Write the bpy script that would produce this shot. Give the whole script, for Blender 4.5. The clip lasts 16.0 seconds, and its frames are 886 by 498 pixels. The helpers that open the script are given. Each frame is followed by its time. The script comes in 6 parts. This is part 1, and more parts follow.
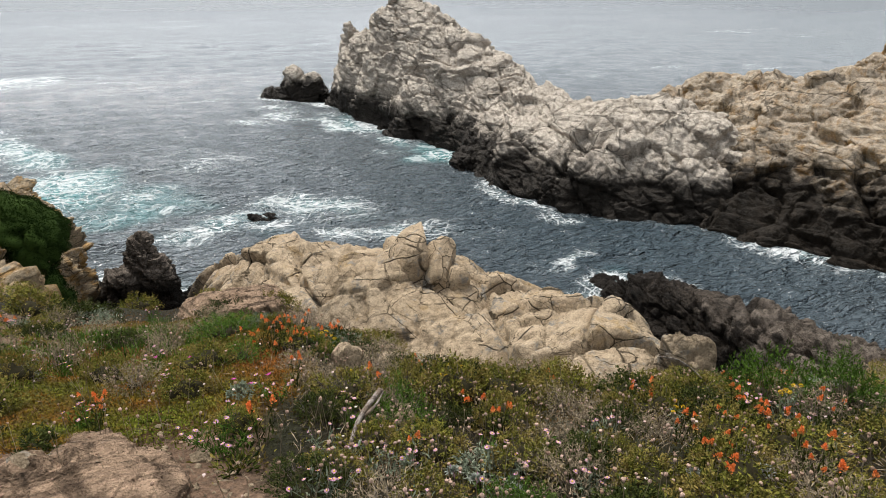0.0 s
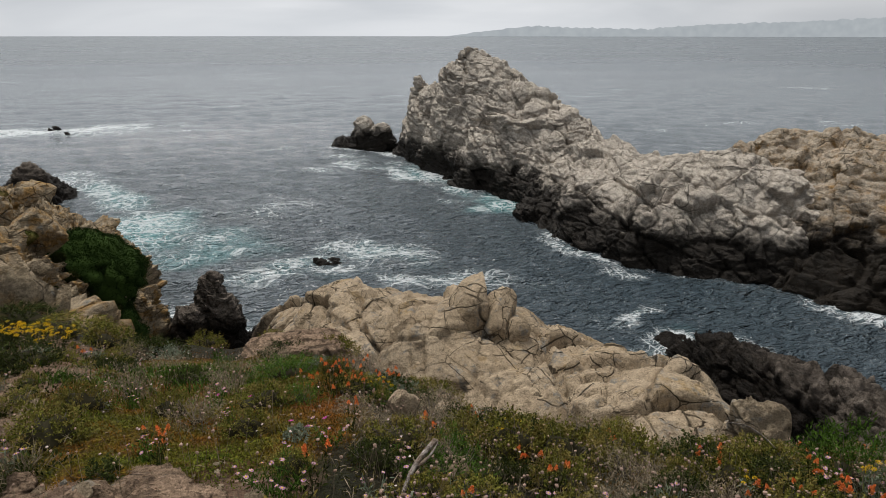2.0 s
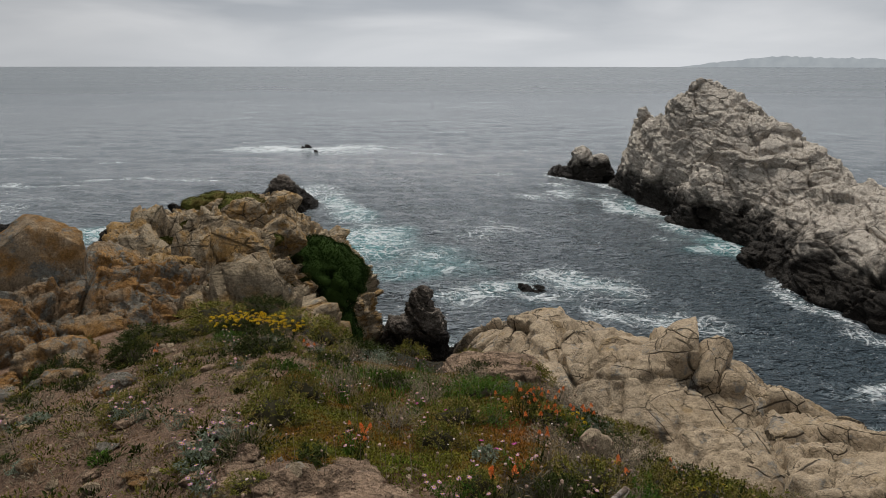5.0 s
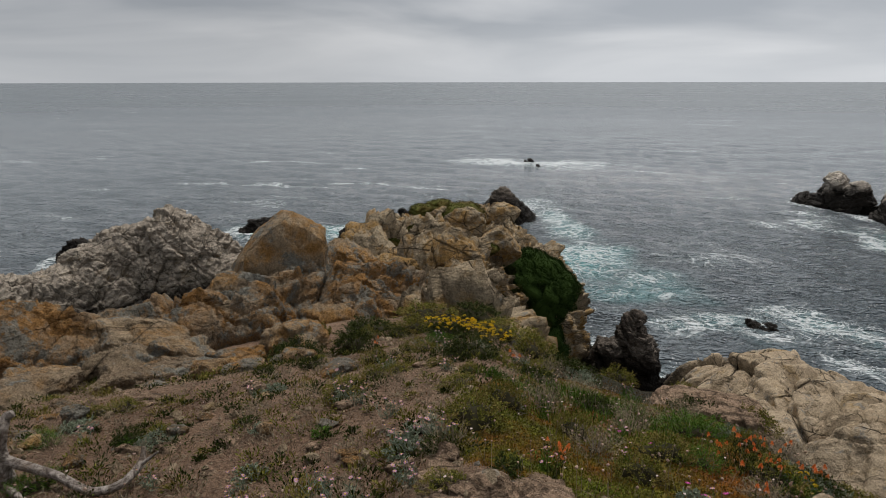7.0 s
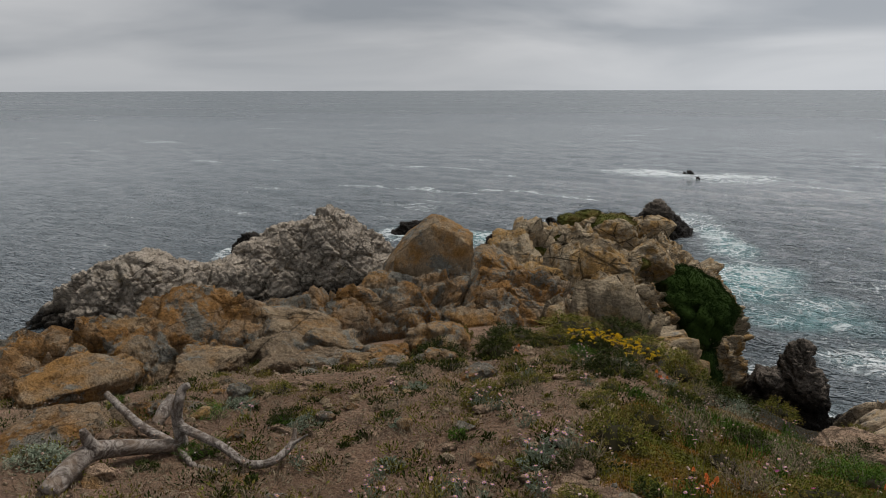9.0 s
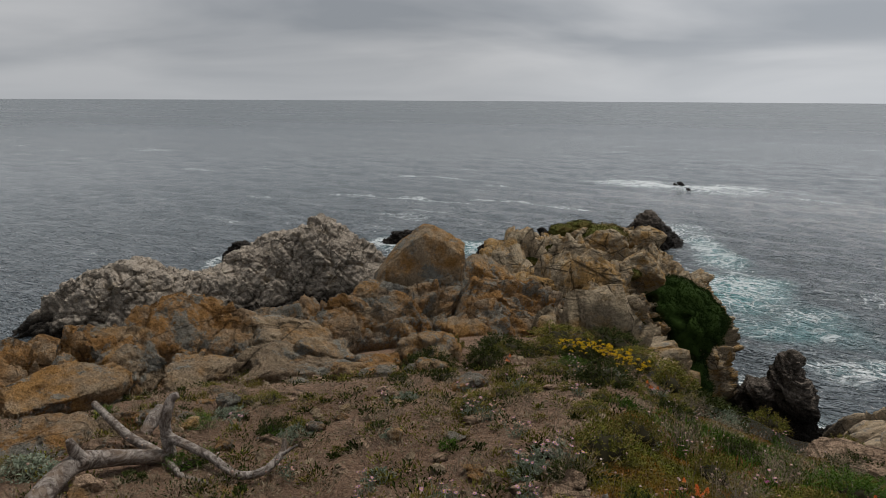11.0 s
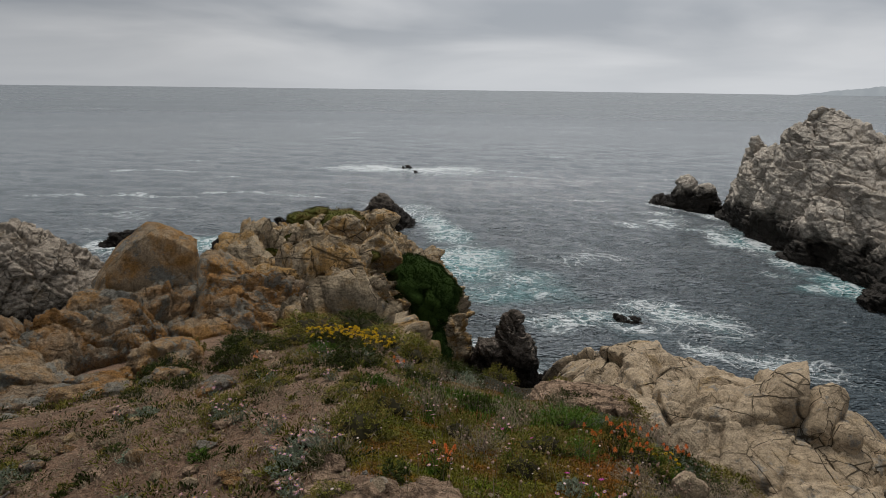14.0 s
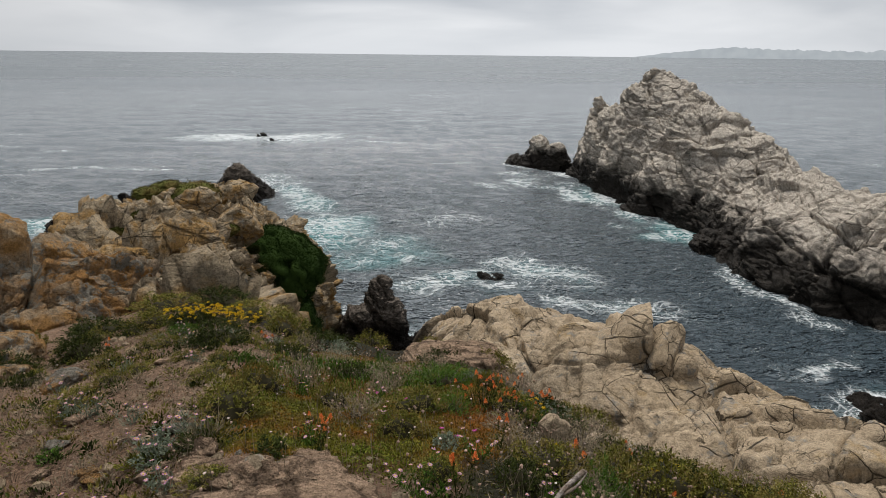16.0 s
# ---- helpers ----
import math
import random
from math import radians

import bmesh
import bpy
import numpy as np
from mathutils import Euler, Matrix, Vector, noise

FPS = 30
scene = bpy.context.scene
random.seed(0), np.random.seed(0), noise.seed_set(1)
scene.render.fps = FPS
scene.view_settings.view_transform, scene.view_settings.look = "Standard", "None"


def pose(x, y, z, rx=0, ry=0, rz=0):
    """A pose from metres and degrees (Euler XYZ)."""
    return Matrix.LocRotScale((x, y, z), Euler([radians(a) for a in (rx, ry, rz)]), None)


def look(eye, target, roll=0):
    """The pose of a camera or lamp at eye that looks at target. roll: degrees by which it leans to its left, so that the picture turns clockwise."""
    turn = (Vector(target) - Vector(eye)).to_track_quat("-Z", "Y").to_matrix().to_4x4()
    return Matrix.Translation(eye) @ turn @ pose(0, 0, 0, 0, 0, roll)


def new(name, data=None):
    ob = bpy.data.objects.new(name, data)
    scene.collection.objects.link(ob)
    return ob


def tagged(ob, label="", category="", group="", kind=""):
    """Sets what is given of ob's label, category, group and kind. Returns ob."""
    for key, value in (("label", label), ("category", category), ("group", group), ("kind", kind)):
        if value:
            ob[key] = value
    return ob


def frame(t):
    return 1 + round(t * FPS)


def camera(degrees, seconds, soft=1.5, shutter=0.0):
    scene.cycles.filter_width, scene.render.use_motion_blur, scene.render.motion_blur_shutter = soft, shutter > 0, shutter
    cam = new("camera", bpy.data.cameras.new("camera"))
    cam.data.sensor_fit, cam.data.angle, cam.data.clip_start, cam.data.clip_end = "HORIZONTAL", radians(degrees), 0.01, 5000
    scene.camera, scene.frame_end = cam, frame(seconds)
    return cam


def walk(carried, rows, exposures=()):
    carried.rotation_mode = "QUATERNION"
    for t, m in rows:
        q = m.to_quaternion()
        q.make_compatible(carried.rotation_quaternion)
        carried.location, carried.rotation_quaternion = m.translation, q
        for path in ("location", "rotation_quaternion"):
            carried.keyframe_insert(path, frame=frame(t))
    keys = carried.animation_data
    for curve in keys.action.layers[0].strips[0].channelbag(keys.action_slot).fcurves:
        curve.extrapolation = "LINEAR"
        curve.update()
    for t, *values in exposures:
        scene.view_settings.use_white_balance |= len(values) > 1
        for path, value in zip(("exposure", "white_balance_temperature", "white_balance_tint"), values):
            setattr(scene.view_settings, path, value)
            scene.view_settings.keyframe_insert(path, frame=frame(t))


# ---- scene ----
# ======== camera ========
EYE = (0.0, 0.0, 28.0)          # sea level is z = 0
LENS = 68.2
PATH = [
    (0.00, -29.51, -22.53, -0.01), (0.50, -28.31, -21.25, -0.02), (1.00, -27.34, -19.84, 0.01),
    (1.50, -25.83, -18.84, 0.04), (2.00, -23.80, -18.20, 0.04), (2.50, -21.55, -17.89, 0.03),
    (3.00, -19.18, -17.55, 0.04), (3.20, -18.04, -17.40, 0.03), (3.70, -15.02, -16.98, 0.02),
    (4.20, -11.61, -16.52, 0.04), (4.75, -7.28, -16.00, 0.06), (5.30, -2.25, -15.57, 0.07),
    (5.50, -0.23, -15.50, 0.11), (6.00, 4.64, -15.06, 0.15), (6.50, 9.62, -14.68, 0.06),
    (7.00, 14.21, -14.48, -0.08), (7.50, 18.31, -14.27, -0.15), (8.00, 21.94, -13.98, -0.15),
    (8.50, 24.96, -13.88, -0.13), (8.70, 25.96, -13.86, -0.13), (9.20, 28.17, -13.72, -0.11),
    (9.75, 29.61, -13.47, -0.05), (10.30, 29.49, -13.18, 0.06), (10.80, 27.53, -13.01, 0.19),
    (11.00, 26.57, -12.95, 0.32), (11.50, 23.33, -12.89, 0.44), (12.00, 19.24, -12.94, 0.55),
    (12.50, 14.86, -12.94, 0.68), (13.00, 10.74, -13.12, 0.76), (13.50, 7.06, -13.41, 0.78),
    (14.00, 3.48, -13.85, 0.74), (14.50, 0.02, -14.53, 0.67), (15.00, -3.27, -15.35, 0.62),
    (15.50, -6.37, -16.15, 0.61), (16.00, -8.74, -16.71, 0.64),
]
EXPOSURE = [(0.0, 0.86), (0.5, 0.74), (1.0, 0.49), (1.5, 0.29), (2.5, 0.10), (3.2, 0.05), (5.5, 0.0), (7.0, 0.0), (11.0, -0.18), (13.0, -0.15), (14.5, -0.02), (16.0, 0.26)]


def aim(yaw, pitch, roll):
    """The pose at the eye; yaw to the left of +y, pitch up, in degrees."""
    a, b = radians(yaw), radians(pitch)
    way = Vector((-math.sin(a) * math.cos(b), math.cos(a) * math.cos(b), math.sin(b)))
    return look(EYE, Vector(EYE) + way, roll)


cam = camera(LENS, 16.0, soft=0.6)
walk(cam, [(t, aim(yaw, pitch, roll)) for t, yaw, pitch, roll in PATH], EXPOSURE)

# ======== world and sun ========
SUN_AZ, SUN_EL = 4.0, 62.0     # azimuth to the right of +y
CLOUD_LIGHT = 1.0
world = bpy.data.worlds.new("overcast_sky")
scene.world = world
world.use_nodes = True


def sky_nodes():
    nt = world.node_tree
    nt.nodes.clear()
    out = nt.nodes.new("ShaderNodeOutputWorld")
    bg = nt.nodes.new("ShaderNodeBackground")
    sky = nt.nodes.new("ShaderNodeTexSky")
    sky.sky_type = "NISHITA"
    sky.sun_disc = False
    sky.sun_elevation, sky.sun_rotation = radians(SUN_EL), radians(SUN_AZ)
    sky.air_density, sky.dust_density = 1.0, 4.0
    tc = nt.nodes.new("ShaderNodeTexCoord")
    sep = nt.nodes.new("ShaderNodeSeparateXYZ")
    nt.links.new(tc.outputs["Generated"], sep.inputs[0])
    # project the direction on a flat cloud deck, so that the clouds crowd together at the horizon
    zz = nt.nodes.new("ShaderNodeMath")
    zz.operation = "ADD"
    zz.use_clamp = False
    zz.inputs[1].default_value = 0.16
    ab = nt.nodes.new("ShaderNodeMath")
    ab.operation = "ABSOLUTE"
    nt.links.new(sep.outputs["Z"], ab.inputs[0])
    nt.links.new(ab.outputs[0], zz.inputs[0])
    div = nt.nodes.new("ShaderNodeVectorMath")
    div.operation = "DIVIDE"
    nt.links.new(tc.outputs["Generated"], div.inputs[0])
    comb = nt.nodes.new("ShaderNodeCombineXYZ")
    for k in range(3):
        nt.links.new(zz.outputs[0], comb.inputs[k])
    nt.links.new(comb.outputs[0], div.inputs[1])
    n1 = nt.nodes.new("ShaderNodeTexNoise")
    n1.inputs["Scale"].default_value = 0.55
    n1.inputs["Detail"].default_value = 5.0
    n1.inputs["Roughness"].default_value = 0.45
    n1.inputs["Distortion"].default_value = 0.4
    nt.links.new(div.outputs[0], n1.inputs["Vector"])
    ramp = nt.nodes.new("ShaderNodeValToRGB")
    cr = ramp.color_ramp
    cr.elements[0].position, cr.elements[0].color = 0.38, (0.33, 0.355, 0.39, 1)
    cr.elements[1].position, cr.elements[1].color = 0.64, (0.60, 0.61, 0.63, 1)
    nt.links.new(n1.outputs["Fac"], ramp.inputs[0])
    # the deck is thinner, and so brighter, towards the veiled sun
    dot = nt.nodes.new("ShaderNodeVectorMath")
    dot.operation = "DOT_PRODUCT"
    nt.links.new(tc.outputs["Generated"], dot.inputs[0])
    dot.inputs[1].default_value = (math.sin(radians(14)) * 0.98, math.cos(radians(14)) * 0.98, 0.15)
    glow = nt.nodes.new("ShaderNodeMapRange")
    glow.interpolation_type = "SMOOTHSTEP"
    glow.inputs["From Min"].default_value = 0.72
    glow.inputs["From Max"].default_value = 1.0
    glow.inputs["To Min"].default_value = 0.93
    glow.inputs["To Max"].default_value = 1.24
    nt.links.new(dot.outputs["Value"], glow.inputs["Value"])
    # pale haze low over the sea
    low = nt.nodes.new("ShaderNodeMapRange")
    low.interpolation_type = "SMOOTHSTEP"
    low.inputs["From Min"].default_value = 0.0
    low.inputs["From Max"].default_value = 0.10
    low.inputs["To Min"].default_value = 1.0
    low.inputs["To Max"].default_value = 0.0
    nt.links.new(ab.outputs[0], low.inputs["Value"])
    hz = nt.nodes.new("ShaderNodeMix")
    hz.data_type = "RGBA"
    hz.inputs[7].default_value = (0.56, 0.58, 0.605, 1)
    hm = nt.nodes.new("ShaderNodeMath")
    hm.operation = "MULTIPLY"
    hm.inputs[1].default_value = 0.75
    nt.links.new(low.outputs[0], hm.inputs[0])
    nt.links.new(hm.outputs[0], hz.inputs[0])
    nt.links.new(ramp.outputs[0], hz.inputs[6])
    mul = nt.nodes.new("ShaderNodeVectorMath")
    mul.operation = "SCALE"
    nt.links.new(hz.outputs[2], mul.inputs[0])
    nt.links.new(glow.outputs[0], mul.inputs["Scale"])
    sc = nt.nodes.new("ShaderNodeVectorMath")
    sc.operation = "SCALE"
    sc.inputs["Scale"].default_value = 0.06
    nt.links.new(sky.outputs[0], sc.inputs[0])
    mix = nt.nodes.new("ShaderNodeMix")
    mix.data_type = "RGBA"
    mix.inputs[0].default_value = 0.93      # how much of the sky the clouds cover
    nt.links.new(sc.outputs[0], mix.inputs[6])
    nt.links.new(mul.outputs[0], mix.inputs[7])
    nt.links.new(mix.outputs[2], bg.inputs["Color"])
    bg.inputs["Strength"].default_value = CLOUD_LIGHT
    nt.links.new(bg.outputs[0], out.inputs["Surface"])


sky_nodes()
sun_data = bpy.data.lights.new("sun", "SUN")
sun_data.energy, sun_data.angle, sun_data.color = 2.9, radians(20), (1.0, 0.965, 0.92)
sun = new("sun", sun_data)
a, e = radians(SUN_AZ), radians(SUN_EL)
sun.matrix_world = look((0, 0, 60), (-math.sin(a) * math.cos(e), -math.cos(a) * math.cos(e), 60 - math.sin(e)))


# ======== numeric noise and shaping ========
def mix32(i, j, k, seed):
    """A scrambled 32-bit number for each lattice point."""
    h = i.astype(np.uint32) * np.uint32(73856093) ^ j.astype(np.uint32) * np.uint32(19349663) ^ k.astype(np.uint32) * np.uint32(83492791) ^ np.uint32(seed * 2654435761 % 4294967296)
    h = (h ^ (h >> np.uint32(15))) * np.uint32(2246822519)
    h = (h ^ (h >> np.uint32(13))) * np.uint32(3266489917)
    return h ^ (h >> np.uint32(16))


def hash01(i, j, k, seed):
    return (mix32(i, j, k, seed) >> np.uint32(8)).astype(np.float32) / np.float32(16777215)


def hash3(i, j, k, seed):
    """Three random numbers for each lattice point."""
    h = mix32(i, j, k, seed)
    m = np.uint32(1023)
    return np.stack([h & m, (h >> np.uint32(10)) & m, (h >> np.uint32(20)) & m], 1).astype(np.float32) / np.float32(1023)


def vnoise(p, seed=0):
    """Smooth value noise from -1 to 1 at the points p (n, 3)."""
    c = np.floor(p).astype(np.int32)
    f = (p - c).astype(np.float32)
    f = f * f * f * (f * (f * 6 - 15) + 10)
    out = np.zeros(len(p), np.float32)
    for dx in (0, 1):
        wx = f[:, 0] if dx else 1 - f[:, 0]
        for dy in (0, 1):
            wy = f[:, 1] if dy else 1 - f[:, 1]
            for dz in (0, 1):
                wz = f[:, 2] if dz else 1 - f[:, 2]
                out += wx * wy * wz * hash01(c[:, 0] + dx, c[:, 1] + dy, c[:, 2] + dz, seed)
    return out * 2 - 1


TURN = np.array(Euler((0.6, 0.5, 0.9)).to_matrix())


def fbm(p, octaves=4, seed=0, gain=0.5, ridged=False):
    out, amp, total = np.zeros(len(p)), 1.0, 0.0
    q = np.asarray(p, float)
    for o in range(octaves):
        n = vnoise(q, seed + o)
        out += amp * ((1 - 2 * np.abs(n)) if ridged else n)
        total += amp
        amp *= gain
        q = (q @ TURN) * 2.03 + 17.3
    return out / total


def smooth(lo, hi, v):
    s = np.clip((v - lo) / (hi - lo), 0, 1)
    return s * s * (3 - 2 * s)


def surface_nets(F, org, h):
    """Quads of the surface where the grid F changes sign (inside is negative)."""
    s = F < 0
    n = np.array(F.shape) - 1
    acc, cnt = np.zeros((*n, 3)), np.zeros(n)
    corner = [(a, b, c) for a in (0, 1) for b in (0, 1) for c in (0, 1)]

    def at(c):
        return F[c[0]:c[0] + n[0], c[1]:c[1] + n[1], c[2]:c[2] + n[2]]

    for c in corner:
        for ax in range(3):
            if c[ax]:
                continue
            d = list(c)
            d[ax] = 1
            A, B = at(c), at(d)
            m = (A < 0) != (B < 0)
            t = np.where(m, A / np.where(m, A - B, 1), 0)
            for k in range(3):
                acc[..., k] += m * (c[k] + (t if k == ax else 0))
            cnt += m
    used = cnt > 0
    ids = np.full(n, -1)
    ids[used] = np.arange(used.sum())
    cells = np.argwhere(used)
    verts = (cells + acc[used] / cnt[used][:, None]) * h + org
    faces = []
    for ax in range(3):
        u, v = (ax + 1) % 3, (ax + 2) % 3
        a = [slice(1, -1)] * 3
        b = [slice(1, -1)] * 3
        a[ax], b[ax] = slice(0, -1), slice(1, None)
        sa, sb = s[tuple(a)], s[tuple(b)]
        flip = sa[sa != sb]
        e = np.argwhere(sa != sb)
        e[:, u] += 1
        e[:, v] += 1
        quad = []
        for du, dv in ((-1, -1), (0, -1), (0, 0), (-1, 0)):
            q = e.copy()
            q[:, u] += du
            q[:, v] += dv
            quad.append(ids[q[:, 0], q[:, 1], q[:, 2]])
        quad = np.stack(quad, 1)
        quad[~flip] = quad[~flip][:, ::-1]
        faces.append(quad)
    return verts, np.concatenate(faces)


def catmull(v, f):
    """One step of Catmull-Clark subdivision of quads."""
    nv, nf = len(v), len(f)
    fp = v[f].mean(1)
    e = np.stack([f, np.roll(f, -1, 1)], 2).reshape(-1, 2)
    es = np.sort(e, 1)
    key, inv = np.unique(es[:, 0] * (nv + 1) + es[:, 1], return_inverse=True)
    ev = np.stack([key // (nv + 1), key % (nv + 1)], 1)
    owner = np.repeat(np.arange(nf), 4)
    ne = len(ev)
    ecount = np.bincount(inv, minlength=ne)
    fsum = np.stack([np.bincount(inv, fp[owner, k], ne) for k in range(3)], 1)
    mid = v[ev].mean(1)
    inner = (ecount == 2)[:, None]
    ep = np.where(inner, (v[ev].sum(1) + fsum) / 4, mid)
    val = np.bincount(ev.ravel(), minlength=nv)
    valf = np.bincount(f.ravel(), minlength=nv)
    Q = np.stack([np.bincount(f.ravel(), np.repeat(fp[:, k], 4), nv) for k in range(3)], 1) / np.maximum(valf, 1)[:, None]
    R = np.stack([np.bincount(ev.ravel(), np.repeat(mid[:, k], 2), nv) for k in range(3)], 1) / np.maximum(val, 1)[:, None]
    m = np.maximum(val, 3)[:, None]
    nvp = np.where((val == valf)[:, None], (Q + 2 * R + (m - 3) * v) / m, v)
    em = inv.reshape(-1, 4)
    quads = [np.stack([f[:, k], nv + em[:, k], nv + ne + np.arange(nf), nv + em[:, k - 1]], 1) for k in range(4)]
    return np.concatenate([nvp, ep, fp]), np.concatenate(quads)


def normals(v, f):
    n = np.cross(v[f[:, 2]] - v[f[:, 0]], v[f[:, 3]] - v[f[:, 1]])
    out = np.stack([np.bincount(f.ravel(), np.repeat(n[:, k], 4), len(v)) for k in range(3)], 1)
    return out / np.maximum(np.linalg.norm(out, axis=1, keepdims=True), 1e-9)


def grid_mesh(name, verts, faces, mats, attrs=None, flat=False):
    """A mesh from arrays, with float attributes on its points."""
    me = bpy.data.meshes.new(name)
    nf = len(faces)
    me.vertices.add(len(verts))
    me.vertices.foreach_set("co", np.asarray(verts, np.float32).ravel())
    k = faces.shape[1]
    me.loops.add(nf * k)
    me.loops.foreach_set("vertex_index", faces.ravel().astype(np.int32))
    me.polygons.add(nf)
    me.polygons.foreach_set("loop_start", np.arange(0, nf * k, k, dtype=np.int32))
    me.polygons.foreach_set("loop_total", np.full(nf, k, np.int32))
    me.update(calc_edges=True)
    me.polygons.foreach_set("use_smooth", np.full(nf, not flat))
    for m in (mats if isinstance(mats, (list, tuple)) else [mats]):
        me.materials.append(m)
    for key, values in (attrs or {}).items():
        at = me.attributes.new(key, "FLOAT", "POINT")
        at.data.foreach_set("value", np.asarray(values, np.float32))
    return me


# ======== materials ========
class Mat:
    """A node material with a Principled surface, and short ways to add nodes to it."""

    def __init__(self, name, rough=0.8, spec=0.3, coords="position"):
        self.m = bpy.data.materials.new(name)
        self.m.use_nodes = True
        self.nt = self.m.node_tree
        self.bsdf = self.nt.nodes["Principled BSDF"]
        self.bsdf.inputs["Roughness"].default_value = rough
        self.bsdf.inputs["Specular IOR Level"].default_value = spec
        if coords == "position":
            self.co = self.nt.nodes.new("ShaderNodeNewGeometry").outputs["Position"]
        else:
            self.co = self.nt.nodes.new("ShaderNodeTexCoord").outputs["Object"]

    def link(self, a, b):
        self.nt.links.new(a, b)

    def put(self, value, socket):
        if isinstance(value, bpy.types.NodeSocket):
            self.link(value, socket)
        elif isinstance(value, tuple) and len(value) == 3 and socket.type == "RGBA":
            socket.default_value = (*value, 1)
        else:
            socket.default_value = value

    def stretch(self, scale, turn=(0, 0, 0), co=None):
        n = self.nt.nodes.new("ShaderNodeMapping")
        n.inputs["Scale"].default_value = scale
        n.inputs["Rotation"].default_value = [radians(a) for a in turn]
        self.link(co or self.co, n.inputs["Vector"])
        return n.outputs[0]

    def noise(self, scale, detail=4.0, rough=0.55, distort=0.0, co=None):
        n = self.nt.nodes.new("ShaderNodeTexNoise")
        n.inputs["Scale"].default_value = scale
        n.inputs["Detail"].default_value = detail
        n.inputs["Roughness"].default_value = rough
        n.inputs["Distortion"].default_value = distort
        self.link(co or self.co, n.inputs["Vector"])
        return n.outputs["Fac"]

    def cells(self, scale, feature="DISTANCE_TO_EDGE", co=None):
        n = self.nt.nodes.new("ShaderNodeTexVoronoi")
        n.feature = feature
        n.inputs["Scale"].default_value = scale
        self.link(co or self.co, n.inputs["Vector"])
        return n.outputs["Distance"]

    def span(self, v, lo, hi, to_lo=0.0, to_hi=1.0):
        n = self.nt.nodes.new("ShaderNodeMapRange")
        n.interpolation_type = "SMOOTHSTEP"
        self.put(v, n.inputs["Value"])
        for key, x in (("From Min", lo), ("From Max", hi), ("To Min", to_lo), ("To Max", to_hi)):
            n.inputs[key].default_value = x
        return n.outputs[0]

    def math(self, op, a, b=0.0):
        n = self.nt.nodes.new("ShaderNodeMath")
        n.operation = op
        self.put(a, n.inputs[0])
        self.put(b, n.inputs[1])
        return n.outputs[0]

    def mix(self, fac, a, b, blend="MIX"):
        n = self.nt.nodes.new("ShaderNodeMix")
        n.data_type, n.blend_type = "RGBA", blend
        self.put(fac, n.inputs[0])
        self.put(a, n.inputs[6])
        self.put(b, n.inputs[7])
        return n.outputs[2]

    def crack(self, size, width, turn, stretch, gate, wander=0.10):
        """A net of joints between blocks of the given size; 0 in a joint, 1 on the blocks. Some joints are closed."""
        n = self.nt.nodes.new("ShaderNodeTexNoise")
        n.inputs["Scale"].default_value = 0.9 / size
        n.inputs["Detail"].default_value = 3.0
        self.link(self.co, n.inputs["Vector"])
        shift = self.nt.nodes.new("ShaderNodeVectorMath")
        shift.operation = "MULTIPLY_ADD"
        self.link(n.outputs["Color"], shift.inputs[0])
        shift.inputs[1].default_value = [2 * wander * size] * 3
        self.link(self.co, shift.inputs[2])
        co = self.stretch(stretch, turn, shift.outputs[0])
        wide = self.span(self.noise(0.5 / size, 3), 0.35, 0.65, 0.4, 1.5)
        line = self.span(self.math("DIVIDE", self.cells(1.0 / size, co=co), wide), 0.15 * width / size, width / size)
        return self.math("MAXIMUM", line, self.span(self.noise(0.6 / size, 2), gate, gate + 0.08))

    def height(self):
        n = self.nt.nodes.new("ShaderNodeSeparateXYZ")
        self.link(self.co, n.inputs[0])
        return n.outputs["Z"]

    def upward(self):
        g = self.nt.nodes.new("ShaderNodeNewGeometry")
        n = self.nt.nodes.new("ShaderNodeSeparateXYZ")
        self.link(g.outputs["Normal"], n.inputs[0])
        return n.outputs["Z"]

    def attr(self, name):
        n = self.nt.nodes.new("ShaderNodeAttribute")
        n.attribute_name = name
        return n.outputs["Fac"]

    def chance(self):
        return self.nt.nodes.new("ShaderNodeObjectInfo").outputs["Random"]

    def island(self):
        return self.nt.nodes.new("ShaderNodeNewGeometry").outputs["Random Per Island"]

    def bump(self, height, strength=0.4, distance=0.05, normal=None):
        n = self.nt.nodes.new("ShaderNodeBump")
        self.put(strength, n.inputs["Strength"])
        n.inputs["Distance"].default_value = distance
        self.put(height, n.inputs["Height"])
        if normal is not None:
            self.link(normal, n.inputs["Normal"])
        return n.outputs[0]

    def done(self, color, normal=None, rough=None):
        self.put(color, self.bsdf.inputs["Base Color"])
        if normal is not None:
            self.link(normal, self.bsdf.inputs["Normal"])
        if rough is not None:
            self.put(rough, self.bsdf.inputs["Roughness"])
        return self.m


